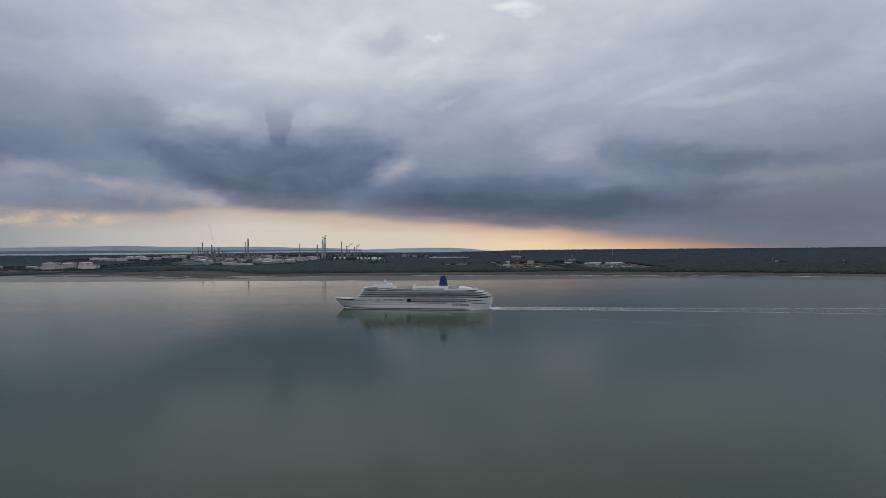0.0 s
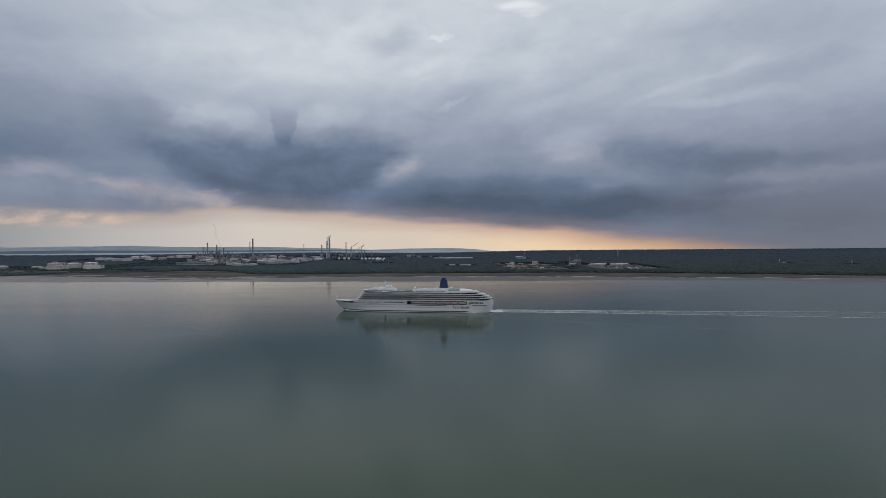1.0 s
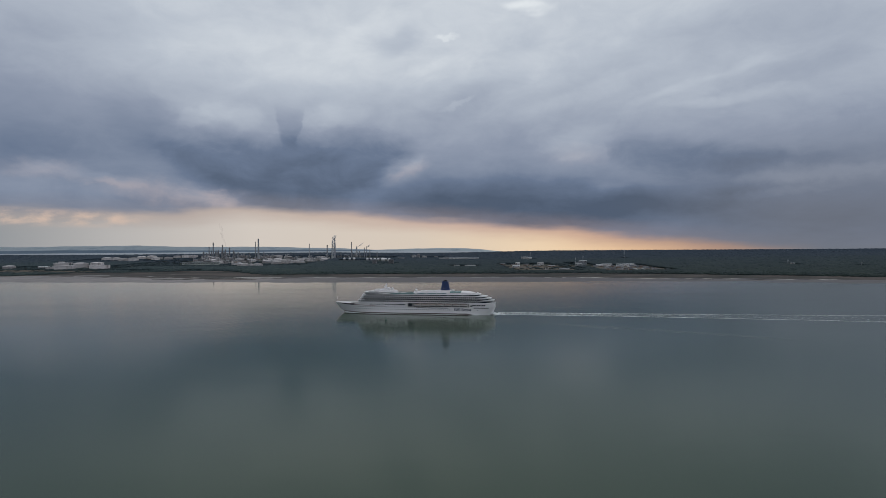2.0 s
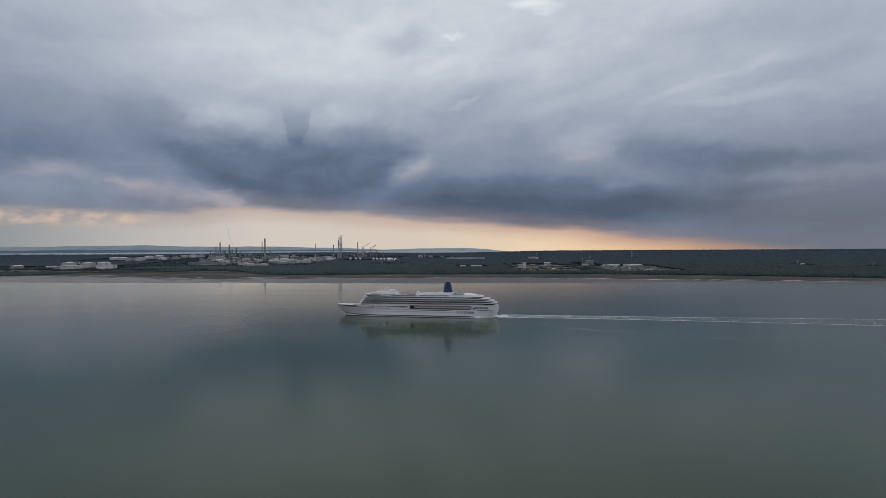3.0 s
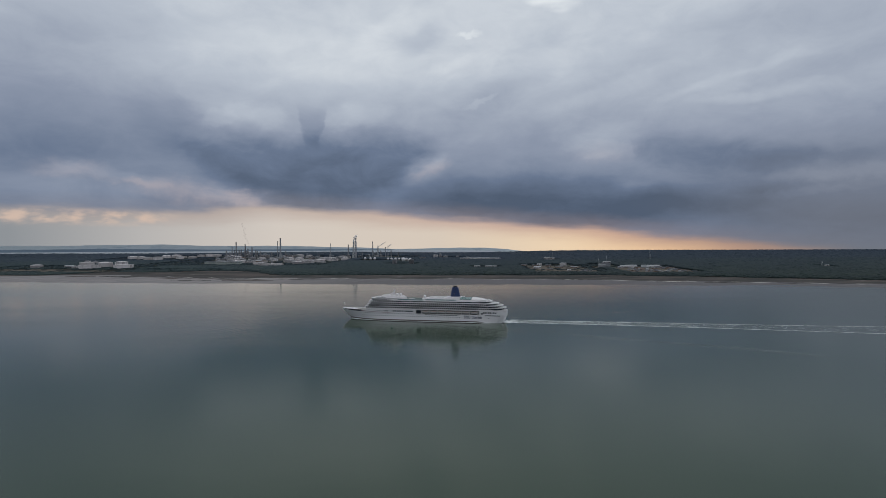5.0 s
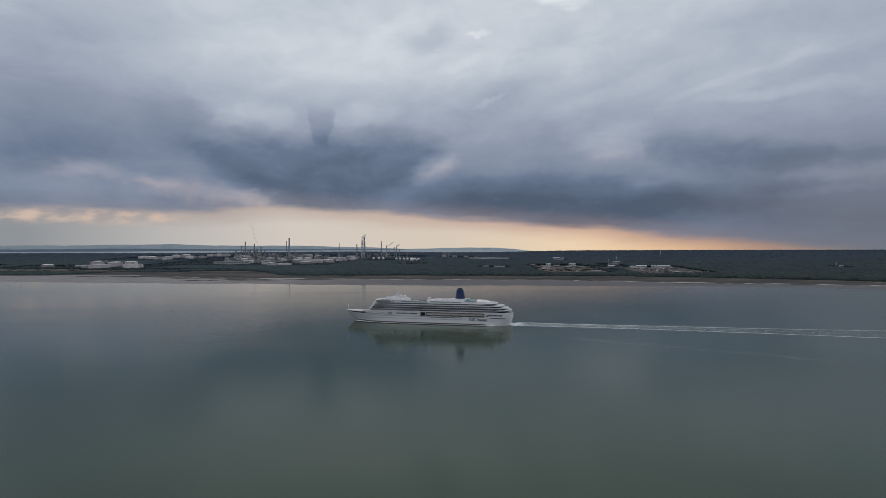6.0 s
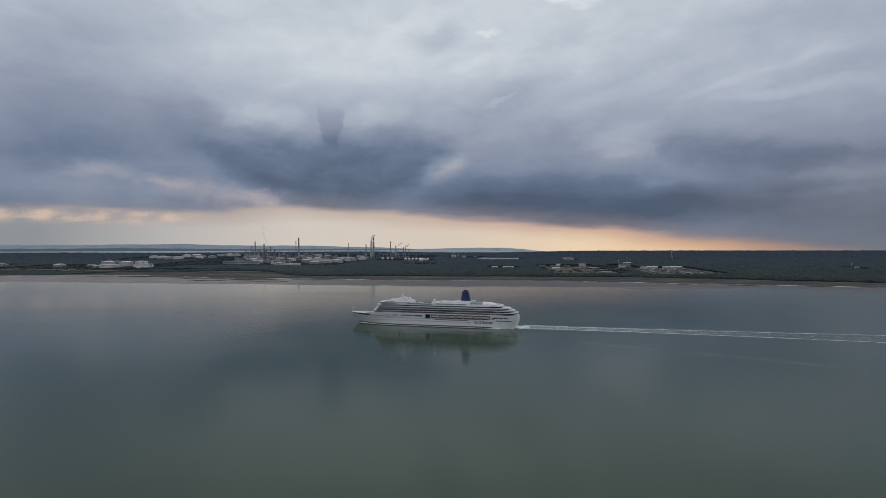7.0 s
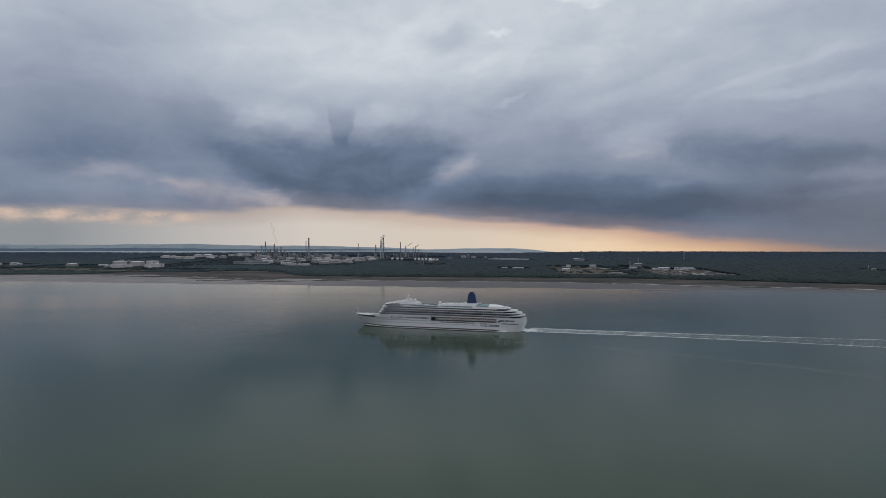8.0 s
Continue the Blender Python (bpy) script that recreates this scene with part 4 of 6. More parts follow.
    for y in (13.6, -13.6):
        add_box(bm, 130, 170, y - 0.06, y + 0.06, 31.1, 32.6)
    part("glass_screen", bm, POOL, ship, "green tinted wind screen")
    # ventilator housings and lockers on the open top decks
    for x, y, w, d, h, z in ((160, 6, 2.4, 1.6, 1.6, 31.2), (155, -4, 3.0, 2.0, 1.3, 31.2), (148, 5, 1.6, 1.4, 2.0, 31.2), (141, 8, 2.6, 1.2, 1.2, 31.2), (118, 6.5, 2.2, 1.4, 1.0, 35.5), (108, 5.5, 3.2, 1.6, 0.9, 35.5),
                             (101, 7.0, 1.6, 1.4, 1.3, 35.5), (192, 5.0, 1.8, 1.4, 1.2, 37.4), (204, 6.0, 2.0, 1.2, 0.9, 34.6), (70, 4.5, 2.0, 1.8, 1.2, 36.7)):
        bm = bmesh.new()
        add_box(bm, x - w, x + w, y - d, y + d, z - 0.1, z + h, 0.25)
        part("ventilator_housing", bm, CREAM, ship)
    # funnel
    bm = bmesh.new()
    low, high = [], []
    for i in range(20):
        a = 2 * math.pi * i / 20
        low.append(bm.verts.new((83.4 + 8.0 * math.cos(a), 4.6 * math.sin(a), 34.4)))
        high.append(bm.verts.new((83.8 + 4.9 * math.cos(a), 3.4 * math.sin(a), 50.6)))
    for i in range(20):
        bm.faces.new((low[i], low[(i + 1) % 20], high[(i + 1) % 20], high[i]))
    bm.faces.new(high)
    funnel = part("funnel", bm, NAVY, ship, "tall tapering navy blue funnel")
    bm = bmesh.new()
    add_tube(bm, (83.8, 0, 50.2), (83.8, 0, 51.2), 3.4, 3.1, 16)
    for x, y in ((81.6, 0), (83.6, 1.2), (83.6, -1.2), (85.8, 0)):
        add_tube(bm, (x, y, 50.9), (x - 0.3, y, 52.8), 0.9, 0.85, 10)
    part("exhaust_pipes", bm, BLACK, funnel, "sooty exhaust pipes")
    bm = bmesh.new()
    ring = [[bm.verts.new((84.9 + r * math.cos(math.pi * k / 8), y, 40.5 + r * math.sin(math.pi * k / 8))) for k in range(16)] for r, y in ((1.9, 4.2), (1.9, 4.42), (1.3, 4.42), (1.3, 4.2))]
    for a, b in zip(ring, ring[1:] + ring[:1]):
        for k in range(16):
            bm.faces.new((a[k], a[(k + 1) % 16], b[(k + 1) % 16], b[k]))
    part("funnel_emblem", bm, EMBLEM, funnel, "small pale ring emblem")
    # terraces round the stern: curved white decks with bulwarks, open and dark beneath
    for z, x in ((31.0, 27.0), (27.9, 17.0), (24.9, 10.5), (21.8, 6.0)):
        bm = bmesh.new()
        add_prism(bm, plan(x, x + 22, 15.7, 3, 13.5), z - 0.3, z + 0.7)
        part("terrace", bm, WHITE, ship)
        bm = bmesh.new()
        add_prism(bm, plan(x + 0.5, x + 22, 15.2, 3, 13.5), z + 0.7, z + 0.75)
        part("terrace_deck", bm, CREAM, ship)
        for k in range(5):
            a = math.radians(-80 + 40 * k)
            bm = bmesh.new()
            add_tube(bm, (x + 14.2 - 13.0 * math.cos(a), 2.0 * math.sin(a) + 12.2 * math.sin(a), z - 3.0), (x + 14.2 - 13.0 * math.cos(a), 14.2 * math.sin(a), z - 0.2), 0.35, sides=6)
            part("terrace_post", bm, WHITE, ship)
    bm = bmesh.new()
    add_tube(bm, (31, 7, 31), (31, 7, 33.0), 1.7, 1.7, 14)
    bmesh.ops.create_uvsphere(bm, u_segments=12, v_segments=8, radius=1.7, matrix=Matrix.Translation((31, 7, 33.0)))
    part("aft_cupola", bm, WHITE, ship, smooth=True)
    # windows: rows of balcony openings and glazed bands, port side one by one
    pane = bmesh.new()
    add_box(pane, -1.18, 1.18, -0.12, 0.12, -1.08, 1.08)
    first = part("balcony_opening", pane, GLASS, ship)
    first.matrix_local = Matrix.Translation((18.9, 15.95, 19.9))
    small = bmesh.new()
    add_box(small, -0.5, 0.5, -0.08, 0.08, -0.5, 0.5, 0.15)
    port = part("porthole", small, GLASS, ship)
    port.matrix_local = Matrix.Translation(hull_point(30, 7.0, 0.02))
    large = bmesh.new()
    add_box(large, -1.3, 1.3, -0.1, 0.1, -1.15, 1.15, 0.15)
    big = part("saloon_window", large, GLASS, ship)
    big.matrix_local = Matrix.Translation(hull_point(40, 13.4, 0.02))

    def on_house(x, f, hb):
        k = max(0.0, x - (f - 9.0)) / 9.0
        return hb * (0.55 + 0.45 * math.cos(math.asin(min(1, k)))) if k > 0 else hb

    for z, x0, x1, f, hb, step in ((19.9, 22, 221, 225.0, 16.15, 3.1), (22.9, 27, 218, 222.4, 16.0, 3.1), (26.2, 33, 215.5, 219.8, 15.8, 3.1), (29.4, 166, 210, 217.2, 15.6, 3.1)):
        for x in np.arange(x0, x1, step):
            shape = Matrix.Diagonal((1.16, 1, 1.05, 1)) if z == 22.9 else Matrix.Identity(4)
            share("balcony_opening", first.data, ship, Matrix.Translation((x, on_house(x, f, hb) + 0.02, z)) @ shape)
    # long glazed strip under the top deck
    for x in np.arange(42, 164, 12.0):
        bm = bmesh.new()
        add_box(bm, x, x + 11.5, 15.4, 15.72, 28.75, 30.15)
        part("glazed_band", bm, GLASS, ship)
    # dark strips painted as the shadow under a deck edge
    for x in np.arange(38, 216, 24.0):
        bm = bmesh.new()
        add_box(bm, x, x + 23.6, 15.85, 16.12, 24.15, 24.5)
        part("painted_shadow_strip", bm, RECESS, ship)
    # the side turned away, joined
    bm = bmesh.new()
    for z, x0, x1, f, hb, step in ((19.9, 22, 221, 225.0, 16.15, 3.1), (22.9, 27, 218, 222.4, 16.0, 3.1), (26.2, 33, 215.5, 219.8, 15.8, 3.1), (29.4, 166, 210, 217.2, 15.6, 3.1)):
        for x in np.arange(x0, x1, step):
            y = -on_house(x, f, hb)
            add_box(bm, x - 1.05, x + 1.05, y - 0.14, y + 0.1, z - 0.95, z + 0.95)
    tagged(part("starboard_openings", bm, GLASS, ship), kind="stuff")
    for z, x0, x1, step in ((7.2, 74, 232, 3.3), (10.8, 130, 226, 3.0)):
        for x in np.arange(x0, x1, step):
            q, w = hull_point(x, z, 0.02), hull_point(x + 0.5, z, 0.02)
            share("porthole", port.data, ship, Matrix.Translation(q) @ pose(0, 0, 0, 0, 0, math.degrees(math.atan2(w[1] - q[1], 0.5))))
    for x in (202.5, 200.0, 190.6, 187.2, 177.2, 174.2, 169.4, 166.4, 162.4, 37.2, 34.2, 30.0, 27.0, 22.8, 19.8):
        q, w = hull_point(x, 14.6, 0.02), hull_point(x + 0.5, 14.6, 0.02)
        share("saloon_window", big.data, ship, Matrix.Translation(q) @ pose(0, 0, 0, 0, 0, math.degrees(math.atan2(w[1] - q[1], 0.5))) @ Matrix.Diagonal((0.55 if x > 199 else 0.95, 1, 0.9, 1)))
    for x in np.arange(147, 157, 3.2):
        share("saloon_window", big.data, ship, Matrix.Translation(hull_point(x, 14.6, 0.02)) @ Matrix.Diagonal((1.1, 1, 0.85, 1)))
    for x in np.arange(14.5, 37, 2.5):
        share("balcony_opening", first.data, ship, Matrix.Translation(hull_point(x, 10.6, 0.02)) @ Matrix.Diagonal((0.85, 1, 0.6, 1)))
    for x in np.arange(78, 128, 2.3):
        share("balcony_opening", first.data, ship, Matrix.Translation(hull_point(x, 10.0, 0.02)) @ Matrix.Diagonal((0.72, 1, 0.6, 1)))
    # dark panel standing in for the shade inside an open bay
    bm = bmesh.new()
    add_box(bm, 133, 140, 14.9, 15.3, 12.0, 17.1)
    part("shell_door", bm, GLASS, ship, "dark panel for the shade of an open bay in the side")
    # lifeboats with davits
    for k in range(7):
        x = 52 + k * 12.4
        bm = bmesh.new()
        sect = []
        for i in range(9):
            s = -1 + 2 * i / 8
            w = 2.0 * (1 - abs(s) ** 3) ** 0.7 + 0.05
            h = 0.5 * abs(s) ** 3
            sect.append([bm.verts.new((x + s * 5.0, 15.0 + yy * w, 13.1 + h + zz)) for yy, zz in ((-1, 1.3), (-0.8, 0.3), (0, 0), (0.8, 0.3), (1, 1.3))])
        for a, b in zip(sect, sect[1:]):
            for i in range(4):
                bm.faces.new((a[i], a[i + 1], b[i + 1], b[i]))
            bm.faces.new((a[4], a[0], b[0], b[4]))
        boat = part("lifeboat", bm, WHITE, ship, "white lifeboat with an orange-brown canopy")
        bm = bmesh.new()
        prev = None
        for i in range(9):
            s = -1 + 2 * i / 8
            w = 1.95 * (1 - abs(s) ** 3) ** 0.7 + 0.05
            top = 1.5 * (1 - abs(s) ** 4) ** 0.6
            cur = [bm.verts.new((x + s * 4.9, 15.0 + w * math.cos(math.pi * j / 6), 14.42 + 0.5 * abs(s) ** 3 + top * math.sin(math.pi * j / 6))) for j in range(7)]
            if prev:
                for j in range(6):
                    bm.faces.new((prev[j], prev[j + 1], cur[j + 1], cur[j]))
            prev = cur
        part("canopy", bm, ORANGE, boat, "orange-brown canopy", smooth=True)
        bm = bmesh.new()
        for dx in (-4.0, 4.0):
            add_tube(bm, (x + dx, 12.4, 17.1), (x + dx, 15.2, 16.9), 0.28)
            add_tube(bm, (x + dx, 15.2, 16.9), (x + dx, 15.1, 14.7), 0.12)
        part("davit", bm, WHITE, ship)
    for x in np.arange(46, 141, 12.4):
        bm = bmesh.new()
        add_box(bm, x - 0.4, x + 0.4, 15.4, 16.0, 11.4, 17.3)
        part("side_frame", bm, WHITE, ship)
    # company name: plain hollow navy shapes in place of the letters
    pens = [(65.6, 1.9, 4.2), (62.4, 2.2, 3.8), (58.9, 2.9, 4.2), (53.9, 2.3, 3.9), (51.3, 1.9, 3.0), (49.0, 1.8, 3.0), (47.2, 0.6, 3.0), (45.4, 1.6, 3.0), (43.4, 1.6, 3.0), (41.3, 1.6, 3.0)]
    for x, w, h in pens:
        bm = bmesh.new()
        y = hull_point(x, 7.0)[1]
        if w < 1.0:
            add_box(bm, x - 0.3, x + 0.3, y - 0.02, y + 0.10, 5.9, 5.9 + h)
        else:
            for x0, x1, z0, z1 in ((x - w / 2, x - w / 2 + 0.7, 0.0, h), (x + w / 2 - 0.6, x + w / 2, 0.0, h), (x - w / 2 + 0.7, x + w / 2 - 0.6, 0.0, 0.6), (x - w / 2 + 0.7, x + w / 2 - 0.6, h - 0.6, h)):
                add_box(bm, x0, x1, y - 0.02, y + 0.10, 5.9 + z0, 5.9 + z1)
        part("name_shape", bm, LETTER, ship, "navy painted mark on the white hull")
    # rails along the open decks
    bm = bmesh.new()
    for x0, x1, y, z in ((170, 203, 15.2, 31.0), (34, 131, 14.9, 31.0)):
        for sgn in (1, -1):
            for dz in (0.55, 1.1):
                add_tube(bm, (x0, sgn * y, z + dz), (x1, sgn * y, z + dz), 0.05, sides=4)
            for x in np.arange(x0, x1, 4.0):
                add_tube(bm, (x, sgn * y, z), (x, sgn * y, z + 1.1), 0.05, sides=4)
    part("rail", bm, WHITE, ship)
    return ship


build_ship()


# ================= wake and ripples =================
def flakes(name, track, wide, count, seed, size, label, fade=1.0):
    """Foam: many small ragged patches strewn along a track of (x, y) points."""
    g = np.random.default_rng(seed)
    pts = np.array(track, float)
    seg = np.linalg.norm(np.diff(pts, axis=0), axis=1)
    cum = np.concatenate(([0], np.cumsum(seg)))
    s = cum[-1] * g.random(count) ** fade
    cx, cy = np.interp(s, cum, pts[:, 0]), np.interp(s, cum, pts[:, 1])
    d = (pts[-1] - pts[0]) / np.linalg.norm(pts[-1] - pts[0])
    off = g.normal(0, 1, count) * np.interp(s, cum, wide)
    cx, cy = cx - d[1] * off, cy + d[0] * off
    verts, faces = [], []
    for i in range(count):
        k, r = 6, size * (0.35 + g.random() ** 2 * 1.6)
        a0, lift = len(verts), 0.05 + 0.13 * g.random()
        for j in range(k):
            a = 2 * math.pi * j / k
            rr = r * (0.6 + 0.6 * g.random())
            u, v = 2.6 * rr * math.cos(a), 0.8 * rr * math.sin(a)
            verts.append((cx[i] + d[0] * u - d[1] * v, cy[i] + d[1] * u + d[0] * v, lift))
        faces.append(tuple(range(a0, a0 + k)))
    ob = mesh_ob(name, verts, faces, FOAM)
    return tagged(ob, label=label, category="foam", kind="stuff")


flakes("wake_foam", [(84, 964), (160, 948), (248, 935), (403, 914), (598, 893), (1150, 833)], [2.2, 1.4, 0.9, 0.7, 0.8, 1.1], 7600, 1, 0.40, "thin line of white foam left by the ship's wake")
flakes("wake_foam", [(84, 930), (160, 918), (240, 904), (385, 872), (555, 830), (1150, 682)], [2.6, 1.6, 1.1, 0.8, 0.8, 1.2], 9000, 2, 0.40, "thin line of white foam left by the ship's wake")
sheet("wake_water", np.linspace(80, 1090, 90), [(948 - 0.165 * (np.linspace(80, 1090, 90) - 84) + w * (1 + np.linspace(66, 1090, 90) / 350), np.full(90, 0.03)) for w in (-26, -13, 0, 13, 26)], WAKE, "pale aerated water astern of the ship", "wake", kind="stuff")
flakes("wake_foam", [(82, 948), (200, 929), (330, 907), (640, 850)], [8.0, 9.0, 9.0, 10.0], 3600, 3, 0.24, "flecks of white foam astern of the ship", 2.6)
flakes("wake_foam", [(92, 934), (80, 938), (79, 948), (90, 952)], [1.2, 1.8, 1.8, 1.2], 900, 4, 1.0, "churned white water fading astern of the ship")
_c, _s = math.cos(radians(169.5)), math.sin(radians(169.5))


def aboard(x, y):
    """Plan place of a point given along and across the ship."""
    return (82.1 + _c * x - _s * y, 936.1 + _s * x + _c * y)


flakes("bow_foam", [aboard(x, hull_point(x, 0.0)[1] + 0.7 + (251 - x) * 0.01) for x in (250, 244, 236, 226, 212, 190)], [0.3, 0.5, 0.7, 0.8, 0.9, 0.9], 3600, 6, 0.75, "white bow wave along the waterline", 1.5)
flakes("bow_foam", [aboard(x, hull_point(x, 0.0)[1] + 1.6) for x in (190, 120, 60, 8)], [0.8, 0.7, 0.6, 0.6], 3000, 7, 0.5, "white bow wave along the waterline")

# the raised white bow wave that runs along the waterline
_g2 = np.random.default_rng(19)
_xw2 = np.linspace(251.5, 30, 240)
_h = (0.22 + 1.1 * np.clip((_xw2 - 215) / 36, 0, 1) ** 1.3) * (0.55 + 0.9 * _g2.random(240)) * (_xw2 < 251)
_verts, _faces = [], []
for _sg in (1, -1):
    _n0 = len(_verts)
    for _x, _hh in zip(_xw2, _h):
        _y = hull_point(_x, 0.4)[1]
        for _out, _up in ((-0.3, 1.0), (0.6, 0.85), (1.8, 0.30), (3.2, 0.0)):
            _p = aboard(_x, _sg * (_y + _out))
            _verts.append((_p[0], _p[1], 0.02 + _up * _hh))
    for _i in range(239):
        for _k in range(3):
            _a = _n0 + _i * 4 + _k
            _faces.append((_a, _a + 4, _a + 5, _a + 1))
tagged(mesh_ob("bow_wave", _verts, _faces, FOAM), label="ragged white bow wave folding along the ship's waterline", category="foam", kind="stuff")


# churned water heaped up under the transom
_verts, _faces = [], []
for _i in range(25):
    _y = -11 + 22 * _i / 24
    _hh = (1.0 + 1.8 * math.cos(math.pi * (_i - 12) / 26)) * _g2.uniform(0.5, 1.1)
    for _x, _up in ((10.0, 0.6), (6.5, 1.0), (2.5, 0.5), (-3.0, 0.0)):
        _p = aboard(_x + 0.05 * _y * _y / 3, _y)
        _verts.append((_p[0], _p[1], 0.02 + _up * _hh * _g2.uniform(0.7, 1.2)))
_faces = [(i * 4 + k, i * 4 + k + 1, i * 4 + k + 5, i * 4 + k + 4) for i in range(24) for k in range(3)]
tagged(mesh_ob("stern_foam", _verts, _faces, FOAM), label="churned white water heaped under the ship's stern", category="foam", kind="stuff")


def crest(p, q, wide, high, bend=0.0):
    """Corners and faces of one low, smooth wave crest between two points, dying away at its ends."""
    p, q = Vector(p), Vector(q)
    d = q - p
    side = Vector((-d.y, d.x)).normalized()
    verts, faces = [], []
    n, prof = 17, (-1.0, -0.6, -0.25, 0.0, 0.25, 0.6, 1.0)
    for i in range(n):
        s = i / (n - 1)
        env = math.sin(math.pi * s)
        c = p + d * s + side * (bend * env)
        for w in prof:
            verts.append((c.x + side.x * w * wide * (0.35 + 0.65 * env), c.y + side.y * w * wide * (0.35 + 0.65 * env), 0.01 + high * env * (0.5 + 0.5 * math.cos(math.pi * w))))
    m = len(prof)
    for i in range(n - 1):
        for k in range(m - 1):
            a = i * m + k
            faces.append((a, a + m, a + m + 1, a + 1))
    return verts, faces


def wave_train(rows, label):
    """Wave crests of one train, joined in one sheet of water."""
    verts, faces = [], []
    for row in rows:
        v, f = crest(*row)
        faces += [tuple(i + len(verts) for i in q) for q in f]
        verts += v
    return tagged(mesh_ob("wave_train", verts, faces, WATER, smooth=True), label=label, category="ripples", kind="stuff")


def between(a, b, s):
    return (a[0] + (b[0] - a[0]) * s, a[1] + (b[1] - a[1]) * s)


_g = random.Random(8)
# smooth ripples ahead of the ship, one behind the other
_rows = []
for i in range(22):
    for k in range(4):
        if _g.random() < 0.25:
            continue
        u, v = 13.0 * i + _g.uniform(-3, 3), 52.0 * k + _g.uniform(-18, 18)
        x, y, l = -520 + 0.92 * u + 0.38 * v, 850 - 0.38 * u + 0.92 * v, _g.uniform(45, 75)
        if x > -275:
            continue
        _rows.append(((x, y), (x + 0.36 * l, y + 0.93 * l), _g.uniform(2.4, 3.6), _g.uniform(0.05, 0.095), _g.uniform(-3, 3)))
for i in range(8):
    x, y, l = -190 + 10 * i + _g.uniform(-3, 3), 560 + 7 * i + _g.uniform(-12, 12), _g.uniform(30, 45)
    _rows.append(((x, y), (x + 0.55 * l, y + 0.83 * l), _g.uniform(2.0, 3.0), _g.uniform(0.02, 0.04), 0.0))
wave_train(_rows, "low smooth ripples crossing the calm water")
# diverging wake: long slanting crests set one behind the other along the arm
_rows = []
for i in range(11):
    s = (i + _g.uniform(-0.25, 0.25)) / 10
    a = between((100, 856), (315, 738), s)
    l = _g.uniform(95, 150)
    for k in range(2):
        off = 7.0 * k + _g.uniform(-1, 1)
        _rows.append(((a[0] + off, a[1] + off * 0.5), (a[0] + off + l * 0.77, a[1] + off * 0.5 - l * 0.64), _g.uniform(2.0, 2.8), _g.uniform(0.035, 0.05) * (1 - 0.3 * s), _g.uniform(-3, 3)))
wave_train(_rows, "fine diverging waves trailing from the ship")


def crest_flecks(rows, count, size, seed):
    """Sparse pale streaks painted as sky glint along wave crests, joined in one mesh."""
    gen = np.random.default_rng(seed)
    verts, faces = [], []
    for p, q, *_ in rows:
        d = np.array(q) - np.array(p)
        d = d / np.linalg.norm(d)
        for s in gen.beta(2, 2, count):
            c = between(p, q, s)
            r, w = size * (0.5 + gen.random()), gen.normal(0, 0.35)
            a0 = len(verts)
            for u, v in ((-7.0, 0), (0, -0.8), (7.0, 0), (0, 0.8)):
                verts.append((c[0] + r * (d[0] * u - d[1] * v) - d[1] * w, c[1] + r * (d[1] * u + d[0] * v) + d[0] * w, 0.10))
            faces.append((a0, a0 + 1, a0 + 2, a0 + 3))
    return tagged(mesh_ob("crest_glint", verts, faces, CREST_GLINT), label="pale streaks painted as sky glint along the diverging wave crests", category="foam", kind="stuff")


crest_flecks(_rows[::2], 90, 0.42, 51)
_rows = []
for i in range(15):
    s = (i + _g.uniform(-0.3, 0.3)) / 14
    a = between((-80, 945), (60, 860), s)
    l = _g.uniform(40, 62)
    _rows.append(((a[0], a[1]), (a[0] + l * 0.80, a[1] - l * 0.60), _g.uniform(1.7, 2.2), _g.uniform(0.09, 0.14), _g.uniform(-2, 2)))
wave_train(_rows, "bow waves spreading beside the hull")
_rows = []
for i in range(9):
    c = between((95, 992), (290, 1070), i / 8)
    _rows.append(((c[0] - 20, c[1] - 3 + _g.uniform(-5, 5)), (c[0] + 20, c[1] + 3), 2.0, 0.07, 0.0))
wave_train(_rows, "fine diverging waves trailing from the ship")


# ================= buoys =================
def channel_buoy(x, y, mat, label, size=1.0):
    b = base("channel_buoy", pose(x, y, 0), label, "buoy")
    b.scale = (size, size, size)
    bm = bmesh.new()
    add_lathe(bm, [(0, -0.6), (1.3, -0.6), (1.5, -0.1), (1.5, 0.6), (1.2, 0.9), (0.7, 1.0), (0, 1.0)], 16)
    part("float", bm, mat, b)
    bm = bmesh.new()
    for i in range(4):
        a = math.pi / 2 * i
        add_tube(bm, (0.75 * math.cos(a), 0.75 * math.sin(a), 0.9), (0.3 * math.cos(a), 0.3 * math.sin(a), 3.6), 0.1, sides=6)
    add_tube(bm, (0, 0, 3.4), (0, 0, 3.7), 0.5, sides=10)
    part("lattice", bm, mat, b)
    bm = bmesh.new()
    add_tube(bm, (0, 0, 3.7), (0, 0, 4.2), 0.22, 0.2, 10)
    add_lathe(bm, [(0, 5.4), (0.55, 4.3), (0, 4.3)], 10)
    part("topmark", bm, mat, b)


GREEN = material("green_buoy_paint", (0.02, 0.10, 0.07), 0.5, scale=1.5, spread=0.15)
channel_buoy(-85, 869, GREEN, "small green channel buoy floating near the ship")
channel_buoy(-308, 1371, BLACK, "small dark channel buoy afloat towards the far shore", 0.65)


# ================= works and buildings on the far shore =================
def ground_z(x, y):
    return float(land(np.array([x]), np.array([y]))[0]) - 0.5


